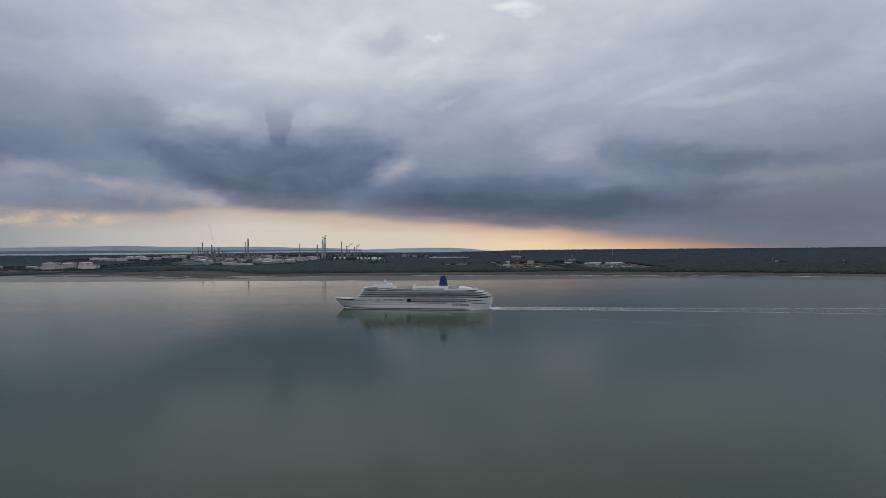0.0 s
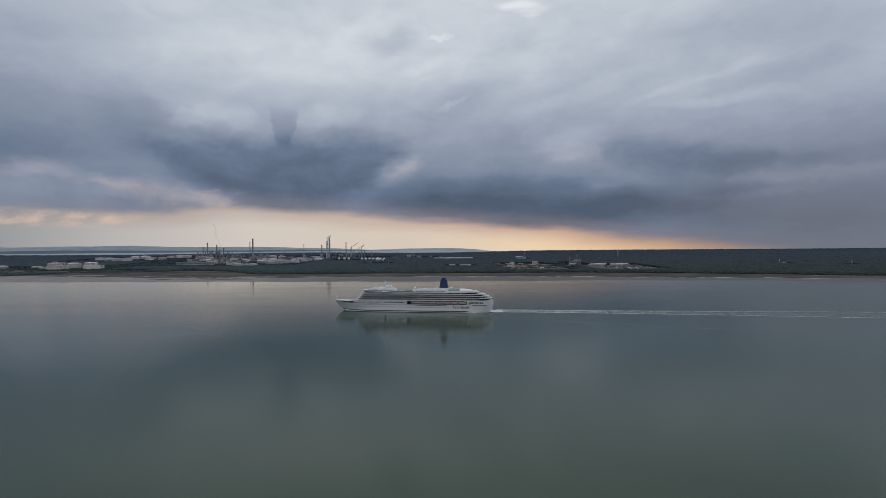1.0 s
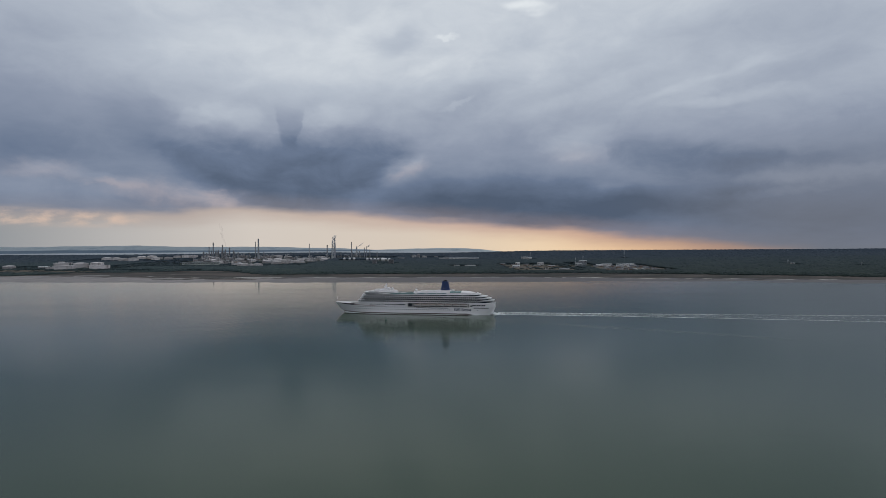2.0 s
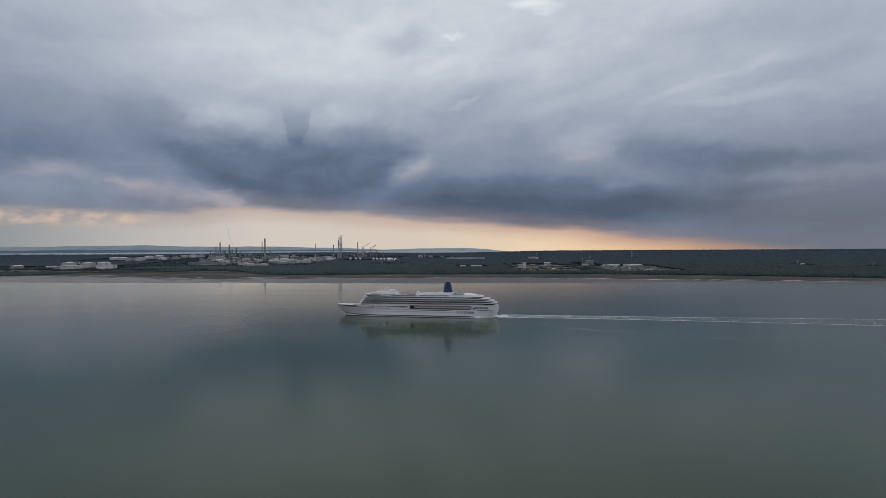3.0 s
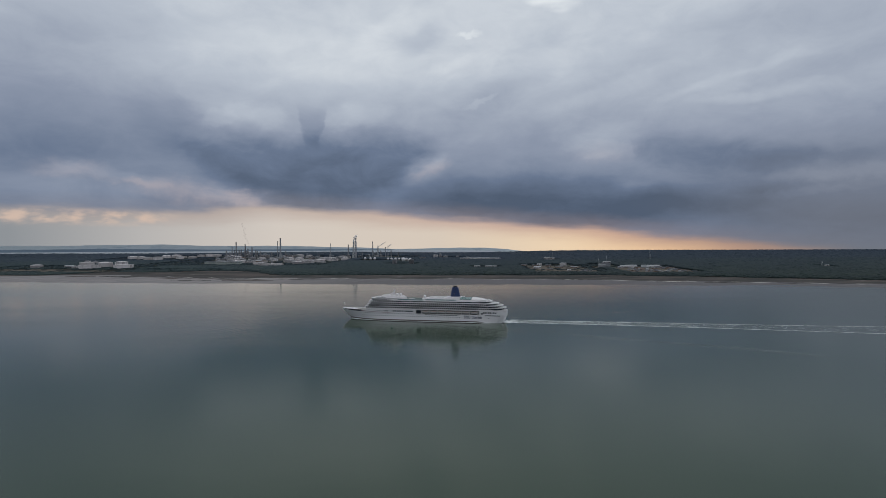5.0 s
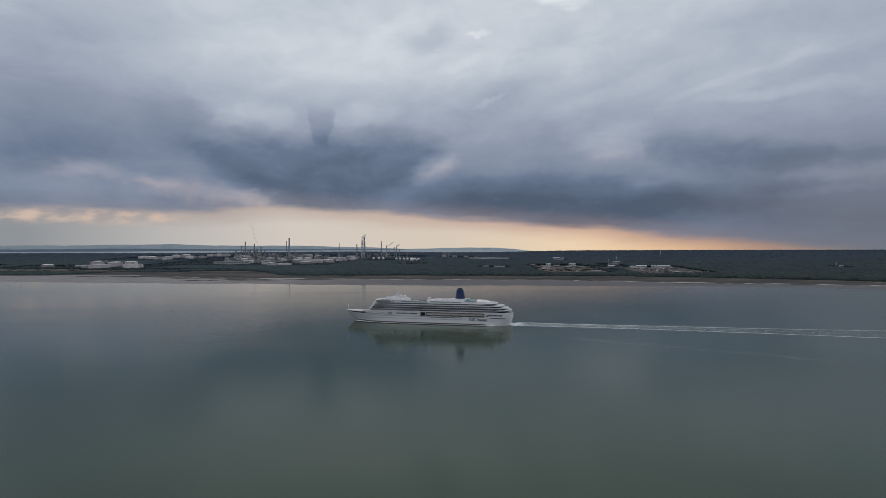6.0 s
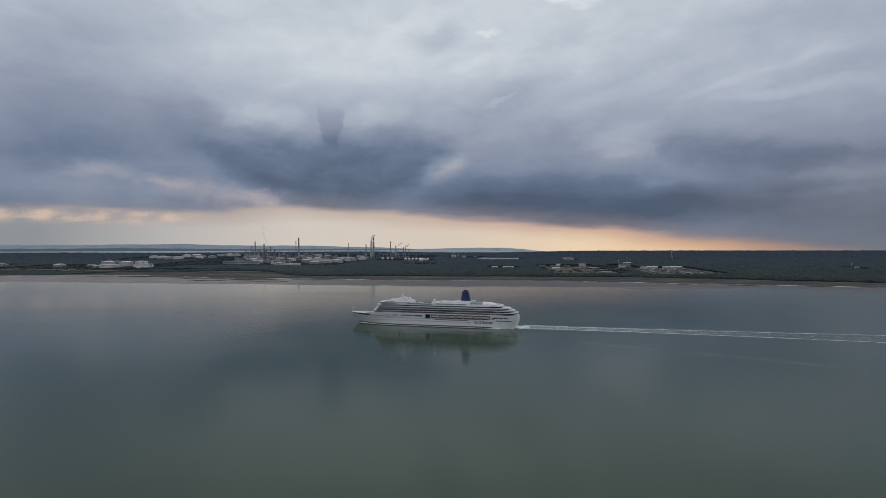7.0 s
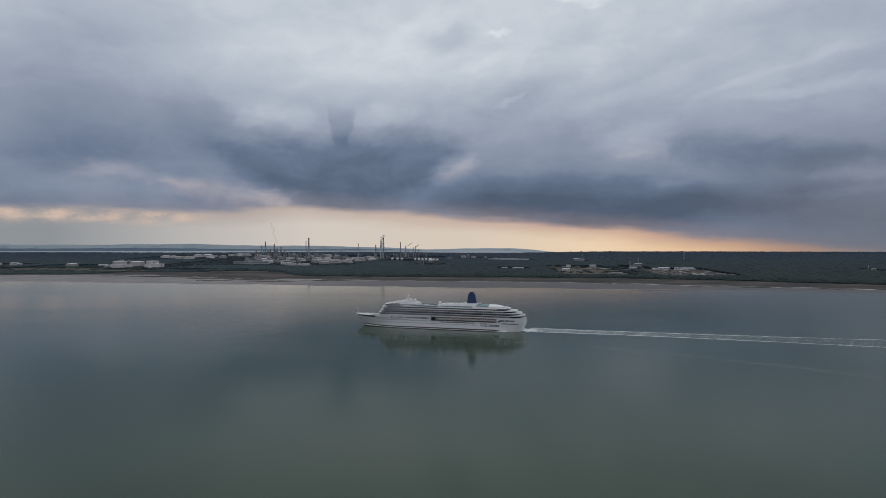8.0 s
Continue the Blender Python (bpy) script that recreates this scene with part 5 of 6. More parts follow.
def storage_tank(x, y, r, h, dome=0.12, mat=None, label=""):
    """Cylindrical storage tank: shell, roof, wind girder, stair."""
    t = base("storage_tank", pose(x, y, ground_z(x, y)), label or "pale weathered cylindrical storage tank standing in the refinery", "storage tank", "refinery storage tanks")
    bm = bmesh.new()
    add_lathe(bm, [(r * 1.03, 0), (r * 1.03, 0.8), (r, 0.8), (r, h), (r - 0.4, h)], 36)
    part("shell", bm, mat or TANK, t)
    bm = bmesh.new()
    add_lathe(bm, [(r - 0.4, h - 0.3), (r * 0.7, h + dome * r * 0.55), (r * 0.35, h + dome * r * 0.9), (0, h + dome * r)], 36)
    part("roof", bm, mat or (TANK if dome > 0 else GREYROOF), t)
    bm = bmesh.new()
    add_lathe(bm, [(r, h - 1.2), (r + 0.7, h - 1.2), (r + 0.7, h - 0.9), (r, h - 0.9)], 36)
    part("wind_girder", bm, STEEL, t)
    bm = bmesh.new()
    for i in range(14):
        a0, a1 = -2.2 + i * 0.05, -2.2 + (i + 1) * 0.05
        add_tube(bm, ((r + 0.5) * math.cos(a0), (r + 0.5) * math.sin(a0), h * i / 14), ((r + 0.5) * math.cos(a1), (r + 0.5) * math.sin(a1), h * (i + 1) / 14), 0.35, sides=4)
    part("stair", bm, STEEL, t)
    return t


def chimney(x, y, h, r, bands=True, pale=False, label=""):
    c = base("chimney", pose(x, y, ground_z(x, y)), label or "tall slender grey refinery chimney", "chimney", "refinery chimneys")
    bm = bmesh.new()
    add_lathe(bm, [(r * 1.25, 0), (r, h * 0.25), (r * 0.82, h * 0.7), (r * 0.75, h), (r * 0.6, h), (r * 0.6, h - 2), (0, h - 2)], 20)
    part("shaft", bm, METALROOF if pale else CONCRETE, c)
    if bands:
        for k in (0.45, 0.7, 0.9):
            bm = bmesh.new()
            rr = r * (1.0 - 0.25 * k)
            add_lathe(bm, [(rr, h * k), (rr + 1.5, h * k), (rr + 1.5, h * k + 1.1), (rr + 1.3, h * k + 1.1), (rr + 1.3, h * k + 0.2), (rr, h * k + 0.2)], 16)
            part("gallery", bm, STEEL, c)
    bm = bmesh.new()
    add_lathe(bm, [(r * 0.77, h - 4), (r * 0.80, h - 4), (r * 0.80, h + 0.3), (r * 0.62, h + 0.3)], 20)
    part("cap", bm, BLACK, c)
    return c


def lattice_flare(x, y, h, w, label=""):
    """Flare stack held in a tapering lattice tower."""
    f = base("flare_stack", pose(x, y, ground_z(x, y)), label or "steel flare stack held in a lattice tower", "flare stack")
    bm = bmesh.new()
    add_tube(bm, (0, 0, 0), (0, 0, h), 2.8, 2.2, 10)
    part("flare_pipe", bm, METALROOF, f)
    bm = bmesh.new()
    top = h * 0.94
    n = 9
    for i in range(3):
        a = 2 * math.pi * i / 3 + 0.4
        b = 2 * math.pi * (i + 1) / 3 + 0.4
        ww = lambda k: w * (1 - 0.7 * k / n)
        for k in range(n):
            z0, z1 = top * k / n, top * (k + 1) / n
            p = lambda ang, kk, z: (ww(kk) * math.cos(ang), ww(kk) * math.sin(ang), z)
            add_tube(bm, p(a, k, z0), p(a, k + 1, z1), 1.1, sides=4)
            add_tube(bm, p(a, k, z0), p(b, k + 1, z1), 0.65, sides=4)
            add_tube(bm, p(b, k, z0), p(a, k + 1, z1), 0.28, sides=4)
            add_tube(bm, p(a, k + 1, z1), p(b, k + 1, z1), 0.28, sides=4)
    part("lattice_tower", bm, METALROOF, f)
    return f


def process_column(x, y, h, r, label=""):
    c = base("process_column", pose(x, y, ground_z(x, y)), label or "upright steel process column with access platforms", "process column", "refinery columns")
    bm = bmesh.new()
    add_lathe(bm, [(r * 1.3, 0), (r * 1.3, 2), (r, 5), (r, h * 0.65), (r * 0.75, h * 0.7), (r * 0.75, h - r * 0.5), (r * 0.4, h), (0, h)], 16)
    part("vessel", bm, RUST, c)
    for k in (0.3, 0.5, 0.72, 0.92):
        bm = bmesh.new()
        add_lathe(bm, [(r * 0.7, h * k), (r + 1.4, h * k), (r + 1.4, h * k + 1.1), (r + 1.2, h * k + 1.1), (r + 1.2, h * k + 0.2), (r * 0.7, h * k + 0.2)], 12)
        part("platform", bm, STEEL, c)
    bm = bmesh.new()
    add_tube(bm, (r + 0.8, 0, 0), (r + 0.8, 0, h * 0.9), 0.4, sides=6)
    add_tube(bm, (r + 0.8, 0, h * 0.9), (0, 0, h + 0.6), 0.4, sides=6)
    part("riser_pipe", bm, STEEL, c)
    return c


def gas_sphere(x, y, r, label=""):
    s = base("gas_sphere", pose(x, y, ground_z(x, y)), label or "white spherical gas tank on short legs", "gas sphere", "row of gas spheres")
    bm = bmesh.new()
    bmesh.ops.create_uvsphere(bm, u_segments=24, v_segments=14, radius=r, matrix=Matrix.Translation((0, 0, r + 3)))
    part("sphere_shell", bm, WHITE, s, smooth=True)
    for i in range(8):
        a = 2 * math.pi * i / 8
        bm = bmesh.new()
        add_tube(bm, (r * 0.98 * math.cos(a), r * 0.98 * math.sin(a), 0), (r * 0.98 * math.cos(a), r * 0.98 * math.sin(a), r + 3), 0.5, sides=6)
        part("leg", bm, STEEL, s)
    bm = bmesh.new()
    add_tube(bm, (0, 0, 2 * r + 2.8), (0, 0, 2 * r + 4.2), 1.6, 1.6, 10)
    part("top_platform", bm, STEEL, s)
    return s


def shed(x, y, w, d, h, turn=0.0, wall=None, roof=None, pitch=0.18, label="", windows=True, category="building"):
    """Works building: walls, pitched roof with eaves, door and window openings."""
    b = base("works_building", pose(x, y, ground_z(x, y), 0, 0, turn), label or "low industrial building with a pale metal roof", category, "works buildings")
    bm = bmesh.new()
    prof = [(-d / 2, 0), (d / 2, 0), (d / 2, h), (0, h + pitch * d / 2), (-d / 2, h)]
    a = [bm.verts.new((-w / 2, yy, zz)) for yy, zz in prof]
    c = [bm.verts.new((w / 2, yy, zz)) for yy, zz in prof]
    for i in range(5):
        bm.faces.new((a[i], a[(i + 1) % 5], c[(i + 1) % 5], c[i]))
    bm.faces.new(a[::-1])
    bm.faces.new(c)
    body = part("wall", bm, wall or TANK, b)
    bm = bmesh.new()
    for sgn in (1, -1):
        e, r = (sgn * (d / 2 + 0.8), h - 0.8 * pitch), (0, h + pitch * d / 2)
        v = [bm.verts.new((sx * (w / 2 + 0.7), yy, zz + dz)) for dz in (0.12, 0.5) for sx in (-1, 1) for yy, zz in (e, r)]
        for f in ((0, 1, 3, 2), (4, 6, 7, 5), (0, 4, 5, 1), (2, 3, 7, 6), (0, 2, 6, 4), (1, 5, 7, 3)):
            bm.faces.new([v[i] for i in f])
    part("roof", bm, roof or METALROOF, b)
    if windows:
        k = max(1, int(w / 9))
        for i in range(k):
            xx = -w / 2 + (i + 0.5) * w / k
            bm = bmesh.new()
            if i % 3 == 1:
                add_box(bm, xx - 2, xx + 2, -d / 2 - 0.12, -d / 2 + 0.2, 0, min(4.5, h * 0.75))
                part("door", bm, GREYROOF, body)
            else:
                add_box(bm, xx - w / k * 0.3, xx + w / k * 0.3, -d / 2 - 0.12, -d / 2 + 0.2, h * 0.5, h * 0.8)
                part("window", bm, GLASS, body)
    return b


def block(x, y, w, d, h, storeys, mat=None, label=""):
    """Flat-roofed building with rows of windows."""
    b = base("office_block", pose(x, y, ground_z(x, y)), label or "flat-roofed works block with rows of windows", "building", "works buildings")
    bm = bmesh.new()
    add_box(bm, -w / 2, w / 2, -d / 2, d / 2, 0, h)
    body = part("wall", bm, mat or TANK, b)
    bm = bmesh.new()
    add_box(bm, -w / 2 - 0.3, w / 2 + 0.3, -d / 2 - 0.3, d / 2 + 0.3, h, h + 0.9)
    add_box(bm, -w / 4, w / 6, -d / 4, d / 4, h + 0.9, h + 3.4)
    part("roof", bm, GREYROOF, b)
    for s in range(storeys):
        bm = bmesh.new()
        z = h * (s + 0.35) / storeys
        add_box(bm, -w / 2 + 1, w / 2 - 1, -d / 2 - 0.1, -d / 2 + 0.2, z, z + h / storeys * 0.42)
        part("window", bm, GLASS, body)
    return b


def mast(x, y, h, w, mat=None, label=""):
    m = base("lattice_mast", pose(x, y, ground_z(x, y)), label or "slender pale lattice mast rising above the trees", "mast")
    bm = bmesh.new()
    n = max(6, int(h / 6))
    for i in range(4):
        a, b = math.pi / 2 * i + 0.5, math.pi / 2 * (i + 1) + 0.5
        for k in range(n):
            w0, w1 = w * (1 - 0.8 * k / n), w * (1 - 0.8 * (k + 1) / n)
            z0, z1 = h * k / n, h * (k + 1) / n
            add_tube(bm, (w0 * math.cos(a), w0 * math.sin(a), z0), (w1 * math.cos(a), w1 * math.sin(a), z1), 0.28, sides=4)
            add_tube(bm, (w0 * math.cos(a), w0 * math.sin(a), z0), (w1 * math.cos(b), w1 * math.sin(b), z1), 0.16, sides=4)
    part("lattice", bm, mat or STEEL, m)
    bm = bmesh.new()
    add_tube(bm, (0, 0, h * 0.97), (0, 0, h * 1.06), 0.3, sides=6)
    part("aerial", bm, STEEL, m)
    for k in (0.8, 0.9):
        bm = bmesh.new()
        add_tube(bm, (0, -w * 0.5, h * k), (0, -w * 0.5 - 1.0, h * k), 1.6, 1.6, 12)
        part("dish", bm, METALROOF, m)
    return m


CLEAR = []  # open ground without trees: x0, x1, y0, y1


def clear(x0, x1, y0, y1):
    CLEAR.append((x0, x1, y0, y1))


# --- large tanks by the creek
clear(-2420, -1590, 2560, 3080)
storage_tank(-2251, 2965, 29, 13)
for x, y, r, h in ((-1915, 2890, 50, 17), (-1757, 2920, 46, 18)):
    storage_tank(x, y, r, h, 0.02, label="wide low storage tank with pale streaked walls")
for x, y, r, h in ((-2011, 3010, 34, 25), (-1910, 3010, 34, 24), (-1837, 3030, 31, 26)):
    storage_tank(x, y, r, h, 0.10, label="pale domed storage tank rising behind a lower one")
shed(-1993, 2900, 38, 20, 10)
shed(-2110, 3020, 50, 18, 7)
block(-2180, 3260, 26, 14, 22, 5)
block(-2140, 3270, 22, 14, 17, 4)
clear(-2900, -2560, 2780, 3160)
for x, y, w, d, h in ((-2760, 2990, 40, 18, 9), (-2700, 2950, 36, 18, 8), (-2690, 3080, 44, 20, 12), (-2640, 3060, 24, 16, 9), (-2800, 3090, 30, 16, 10)):
    shed(x, y, w, d, h, label="pale works building among trees by the shore")
# --- tanks behind
clear(-2480, -1780, 3600, 4320)
g = random.Random(11)
for x, y, r, h in ((-2340, 3960, 34, 15), (-2265, 3935, 30, 14), (-2160, 3830, 30, 16), (-2090, 3830, 32, 18), (-2180, 4100, 30, 15), (-2105, 4095, 32, 18), (-2050, 4080, 26, 12),
                   (-1990, 4230, 26, 14), (-1930, 4240, 30, 16), (-1870, 4230, 28, 16), (-2010, 3960, 26, 12), (-1930, 3980, 28, 14)):
    storage_tank(x, y, r, h, g.choice((0.04, 0.1, 0.16)))
# --- the main works
clear(-1820, -780, 3060, 4330)
for x, y, r, h in ((-1150, 3225, 27, 15), (-1100, 3230, 24, 11), (-1062, 3215, 24, 12), (-1128, 3570, 26, 15), (-1030, 3480, 30, 13), (-965, 3465, 28, 14),
                   (-1290, 4140, 30, 15), (-1230, 4130, 30, 18), (-1134, 4040, 25, 17), (-1334, 4080, 26, 15), (-985, 3850, 30, 14), (-920, 3840, 30, 15), (-892, 3990, 26, 18), (-860, 3985, 24, 14),
                   (-1478, 3890, 24, 16), (-1400, 3860, 26, 14), (-1560, 3700, 24, 14), (-1505, 3690, 24, 14), (-1445, 3520, 26, 14), (-1385, 3500, 26, 14), (-1330, 3560, 24, 12), (-1265, 3700, 26, 15),
                   (-1200, 3820, 28, 15), (-1130, 3800, 26, 15), (-1065, 3700, 28, 13), (-1000, 3640, 24, 12), (-1620, 4000, 26, 14), (-1690, 4090, 28, 15), (-1750, 4150, 26, 14)):
    storage_tank(x, y, r * 1.05, h * 0.9, g.choice((0.03, 0.06, 0.10, 0.14)))
for x, y, r, h in ((-930, 3560, 32, 13), (-880, 3680, 32, 13), (-820, 3760, 28, 12), (-1090, 3600, 28, 12), (-1010, 3380, 30, 12), (-1220, 3330, 30, 12)):
    storage_tank(x, y, r, h, g.choice((0.02, 0.06, 0.12)))
chimney(-1335, 4035, 137, 6.0, label="tallest dark refinery chimney with galleries")
chimney(-1353, 4030, 116, 3.2, bands=False)
chimney(-1664, 4075, 111, 4.8)
chimney(-845, 3960, 93, 4.2)
chimney(-974, 3995, 101, 2.6, bands=False)
chimney(-722, 4190, 107, 3.6)
chimney(-625, 4160, 70, 3.0)
chimney(-608, 4155, 80, 2.6, bands=False)
chimney(-788, 3935, 138, 5.0, label="tall dark chimney beside a pale flare tower")
lattice_flare(-806, 3940, 128, 11, "tall pale flare stack in a lattice tower with drifting steam")
lattice_flare(-683, 4175, 80, 9)
for x, y, h, r in ((-1596, 4066, 78, 4.5), (-1574, 4060, 52, 5.5), (-1544, 4056, 62, 4.2), (-1517, 4056, 45, 3.8), (-1630, 4080, 48, 4.0), (-1700, 4090, 66, 3.0), (-1735, 4080, 40, 4.5), (-1485, 4060, 36, 4.5),
                   (-1440, 4050, 30, 4), (-1400, 4040, 34, 3.4), (-1290, 4010, 40, 3.2), (-760, 4000, 34, 3.2), (-700, 4080, 40, 3.0), (-660, 4160, 36, 3.4), (-590, 4180, 44, 3.2), (-540, 4190, 30, 3.0)):
    process_column(x, y, h * 1.25, r)
for x, y, w, h, s in ((-1520, 3560, 40, 22, 5), (-1470, 3420, 60, 16, 4), (-1400, 3370, 44, 20, 4), (-1580, 3620, 36, 18, 4), (-1330, 3480, 50, 14, 3), (-1250, 3960, 46, 24, 5), (-1420, 3980, 50, 26, 5), (-1080, 3930, 44, 16, 3), (-1640, 3900, 48, 16, 3), (-880, 3880, 40, 12, 2)):
    block(x, y, w, 22, h, s)
def process_unit(x, y, w, h, seed):
    """Open steel frame with floors, drums and pipework."""
    gen = random.Random(seed)
    u = base("process_unit", pose(x, y, ground_z(x, y)), "open steel process frame crowded with drums and pipes", "process unit", "refinery process units")
    d = w * 0.6
    for i in range(4):
        for yy in (-d / 2, d / 2):
            bm = bmesh.new()
            xx = -w / 2 + w * i / 3
            add_box(bm, xx - 0.4, xx + 0.4, yy - 0.4, yy + 0.4, 0, h)
            part("post", bm, RUST, u)
    levels = max(2, int(h / 6))
    for k in range(levels):
        bm = bmesh.new()
        z = h * (k + 1) / levels
        add_box(bm, -w / 2 - 0.5, w / 2 + 0.5, -d / 2 - 0.5, d / 2 + 0.5, z - 0.5, z)
        part("floor", bm, STEEL, u)
        for i in range(2):
            bm = bmesh.new()
            xx = gen.uniform(-w / 2 + 3, w / 2 - 3)
            add_tube(bm, (xx - 3.5, -d / 2 + 2, z - 3.2), (xx + 3.5, -d / 2 + 2, z - 3.2), 1.7, sides=12)
            part("drum", bm, gen.choice((TANK, METALROOF, STEEL)), u)
    bm = bmesh.new()
    add_tube(bm, (-w / 2 - 1, 0, 0), (-w / 2 - 1, 0, h + 6), 0.9, sides=8)
    add_tube(bm, (-w / 2 - 1, 0, h + 6), (w / 4, 0, h + 2), 0.6, sides=8)
    part("riser", bm, METALROOF, u)
    return u


for i, (x, y) in enumerate(((-1640, 4045), (-1615, 4030), (-1560, 4020), (-1535, 4010), (-1500, 4030), (-1465, 4020), (-1430, 4010), (-1380, 4005), (-1300, 3990), (-1270, 4020), (-1180, 3960), (-1590, 3800), (-1540, 3780),
                            (-1500, 3600), (-1430, 3620), (-1370, 3640), (-1310, 3800), (-1240, 3580), (-1180, 3700), (-1110, 3960), (-1040, 3960), (-950, 3930), (-830, 3900), (-760, 3950), (-720, 4020), (-690, 4140), (-650, 4110))):
    process_unit(x, y, 18 + (i * 7) % 17, 13 + (i * 5) % 16, 60 + i)
g = random.Random(77)
for i in range(46):
    x, y = g.uniform(-1720, -820), g.uniform(3420, 4080)
    if g.random() < 0.35:
        process_unit(x, y, g.uniform(12, 26), g.uniform(9, 24), 300 + i)
    else:
        shed(x, y, g.uniform(14, 34), g.uniform(10, 18), g.uniform(5, 13), g.uniform(-12, 12), wall=g.choice((TANK, BRICK, RUST, TANK)), roof=g.choice((GREYROOF, METALROOF, BRICK)), windows=False,
             label="small weathered works building crowded among refinery plant")
for i in range(14):
    process_column(g.uniform(-1720, -1480), g.uniform(3960, 4080), g.uniform(24, 58), g.uniform(2.0, 3.6))
# long pale works hall with a row of columns
hall = base("works_hall", pose(-1425, 3330, ground_z(-1425, 3330)), "long pale green works hall with a row of columns", "building", "works buildings")
bm = bmesh.new()
add_box(bm, -105, 105, -11, 11, 0, 15)
part("wall", bm, material("pale_green_cladding", (0.46, 0.49, 0.44), 0.7, scale=0.2, spread=0.12), hall)
bm = bmesh.new()
add_box(bm, -107, 107, -13, 13, 15, 16.2)
part("roof", bm, GREYROOF, hall)
for i in range(15):
    bm = bmesh.new()
    add_box(bm, -104 + i * 14.86 - 0.9, -104 + i * 14.86 + 0.9, -12.4, -11.05, 0, 15)
    part("column", bm, STEEL, hall)
for i in range(14):
    bm = bmesh.new()
    add_box(bm, -97 + i * 14.86 - 4.6, -97 + i * 14.86 + 4.6, -11.2, -10.8, 8, 10.5)
    part("window", bm, GLASS, hall)
# pipe racks
for x0, x1, y in ((-1700, -1400, 3960), (-1300, -900, 3900), (-1480, -1150, 3640)):
    rack = base("pipe_rack", pose((x0 + x1) / 2, y, ground_z((x0 + x1) / 2, y)), "long steel pipe rack carrying rows of pipes", "pipe rack")
    half = (x1 - x0) / 2
    for k in range(5):
        bm = bmesh.new()
        add_tube(bm, (-half, k * 1.4, 9 + (k % 2) * 3), (half, k * 1.4, 9 + (k % 2) * 3), 0.5, sides=6)
        part("pipe", bm, STEEL, rack)
    for i in range(int(half / 12)):
        bm = bmesh.new()
        xx = -half + 12 + i * 24
        for yy in (-1, 7):
            add_box(bm, xx - 0.3, xx + 0.3, yy - 0.3, yy + 0.3, 0, 13)
        add_box(bm, xx - 0.3, xx + 0.3, -1, 7, 8, 8.5)
        part("trestle", bm, RUST, rack)
# --- gas spheres and plant beyond them
clear(-840, -390, 3980, 4300)
clear(-730, -370, 3560, 3800)
for x, y, r in ((-536, 3700, 9), (-513, 3697, 9), (-489, 3694, 9), (-466, 3690, 9), (-442, 3685, 9.5), (-418, 3681, 9), (-395, 3677, 9), (-624, 3726, 9.5), (-653, 3737, 9), (-690, 3750, 9)):
    gas_sphere(x, y, r * 0.85)
clear(-470, -350, 3560, 3800)
gas_sphere(-412, 3500, 12, "large white spherical gas tank on short legs")
clear(-450, -370, 3400, 3560)
gas_sphere(-384, 3530, 7)
for x, y, w, h, s in ((-423, 3215, 24, 26, 7), (-332, 3200, 26, 26, 7), (-277, 4195, 30, 18, 4), (-245, 4200, 16, 24, 6), (-198, 4080, 30, 16, 4), (-120, 4120, 22, 12, 3), (-340, 3900, 40, 12, 3), (-50, 4000, 30, 10, 2)):
    block(x, y, w, 18, h, s, RUST if y < 3300 else None)
clear(-310, -20, 4020, 4260)
clear(-470, -290, 3120, 3300)
# --- long sheds and yards towards the open shore
clear(-100, 200, 3740, 3900)
clear(-20, 140, 2780, 2930)
for x, y, w, d, h in ((30, 3850, 130, 26, 9), (130, 3830, 70, 24, 8), (-60, 3870, 60, 24, 8), (23, 2895, 28, 12, 6), (88, 2880, 52, 12, 6)):
    shed(x, y, w, d, h, label="long low shed with a pale roof among trees")
clear(250, 520, 2330, 2560)
clear(230, 500, 2560, 3090)
for x, y, w, d, h, wall in ((295, 2745, 32, 18, 8, TANK), (332, 3025, 20, 14, 10, TANK), (446, 3005, 30, 18, 11, TANK), (403, 2520, 15, 10, 6, TANK), (474, 2510, 42, 10, 4, RUST), (360, 2900, 26, 16, 7, BRICK),
                            (300, 2890, 30, 16, 8, BRICK), (400, 2800, 34, 14, 6, BRICK), (460, 2760, 30, 14, 6, BRICK), (250, 2960, 26, 14, 8, BRICK), (340, 2640, 24, 12, 5, BRICK)):
    shed(x, y, w, d, h, wall=wall, roof=METALROOF if wall is TANK else GREYROOF, label="low works building with a white roof in a clearing" if wall is TANK else "brown brick works building among trees")
clear(420, 500, 3540, 3720)
mast(465, 3575, 48, 5, STEEL, label="pale slender tower standing over the woods")
shed(440, 3640, 40, 20, 16, label="white works building at the foot of a tower")
shed(470, 3650, 26, 16, 12)
clear(555, 690, 2700, 3100)
mast(579, 2795, 42, 4)
mast(649, 2960, 46, 4)
mast(1034, 3595, 58, 6, METALROOF, label="tall white mast standing over the woods")
block(620, 2870, 50, 20, 15, 3, GREYROOF)
shed(600, 2830, 30, 16, 9, wall=RUST)
shed(655, 2990, 34, 18, 18, wall=RUST)
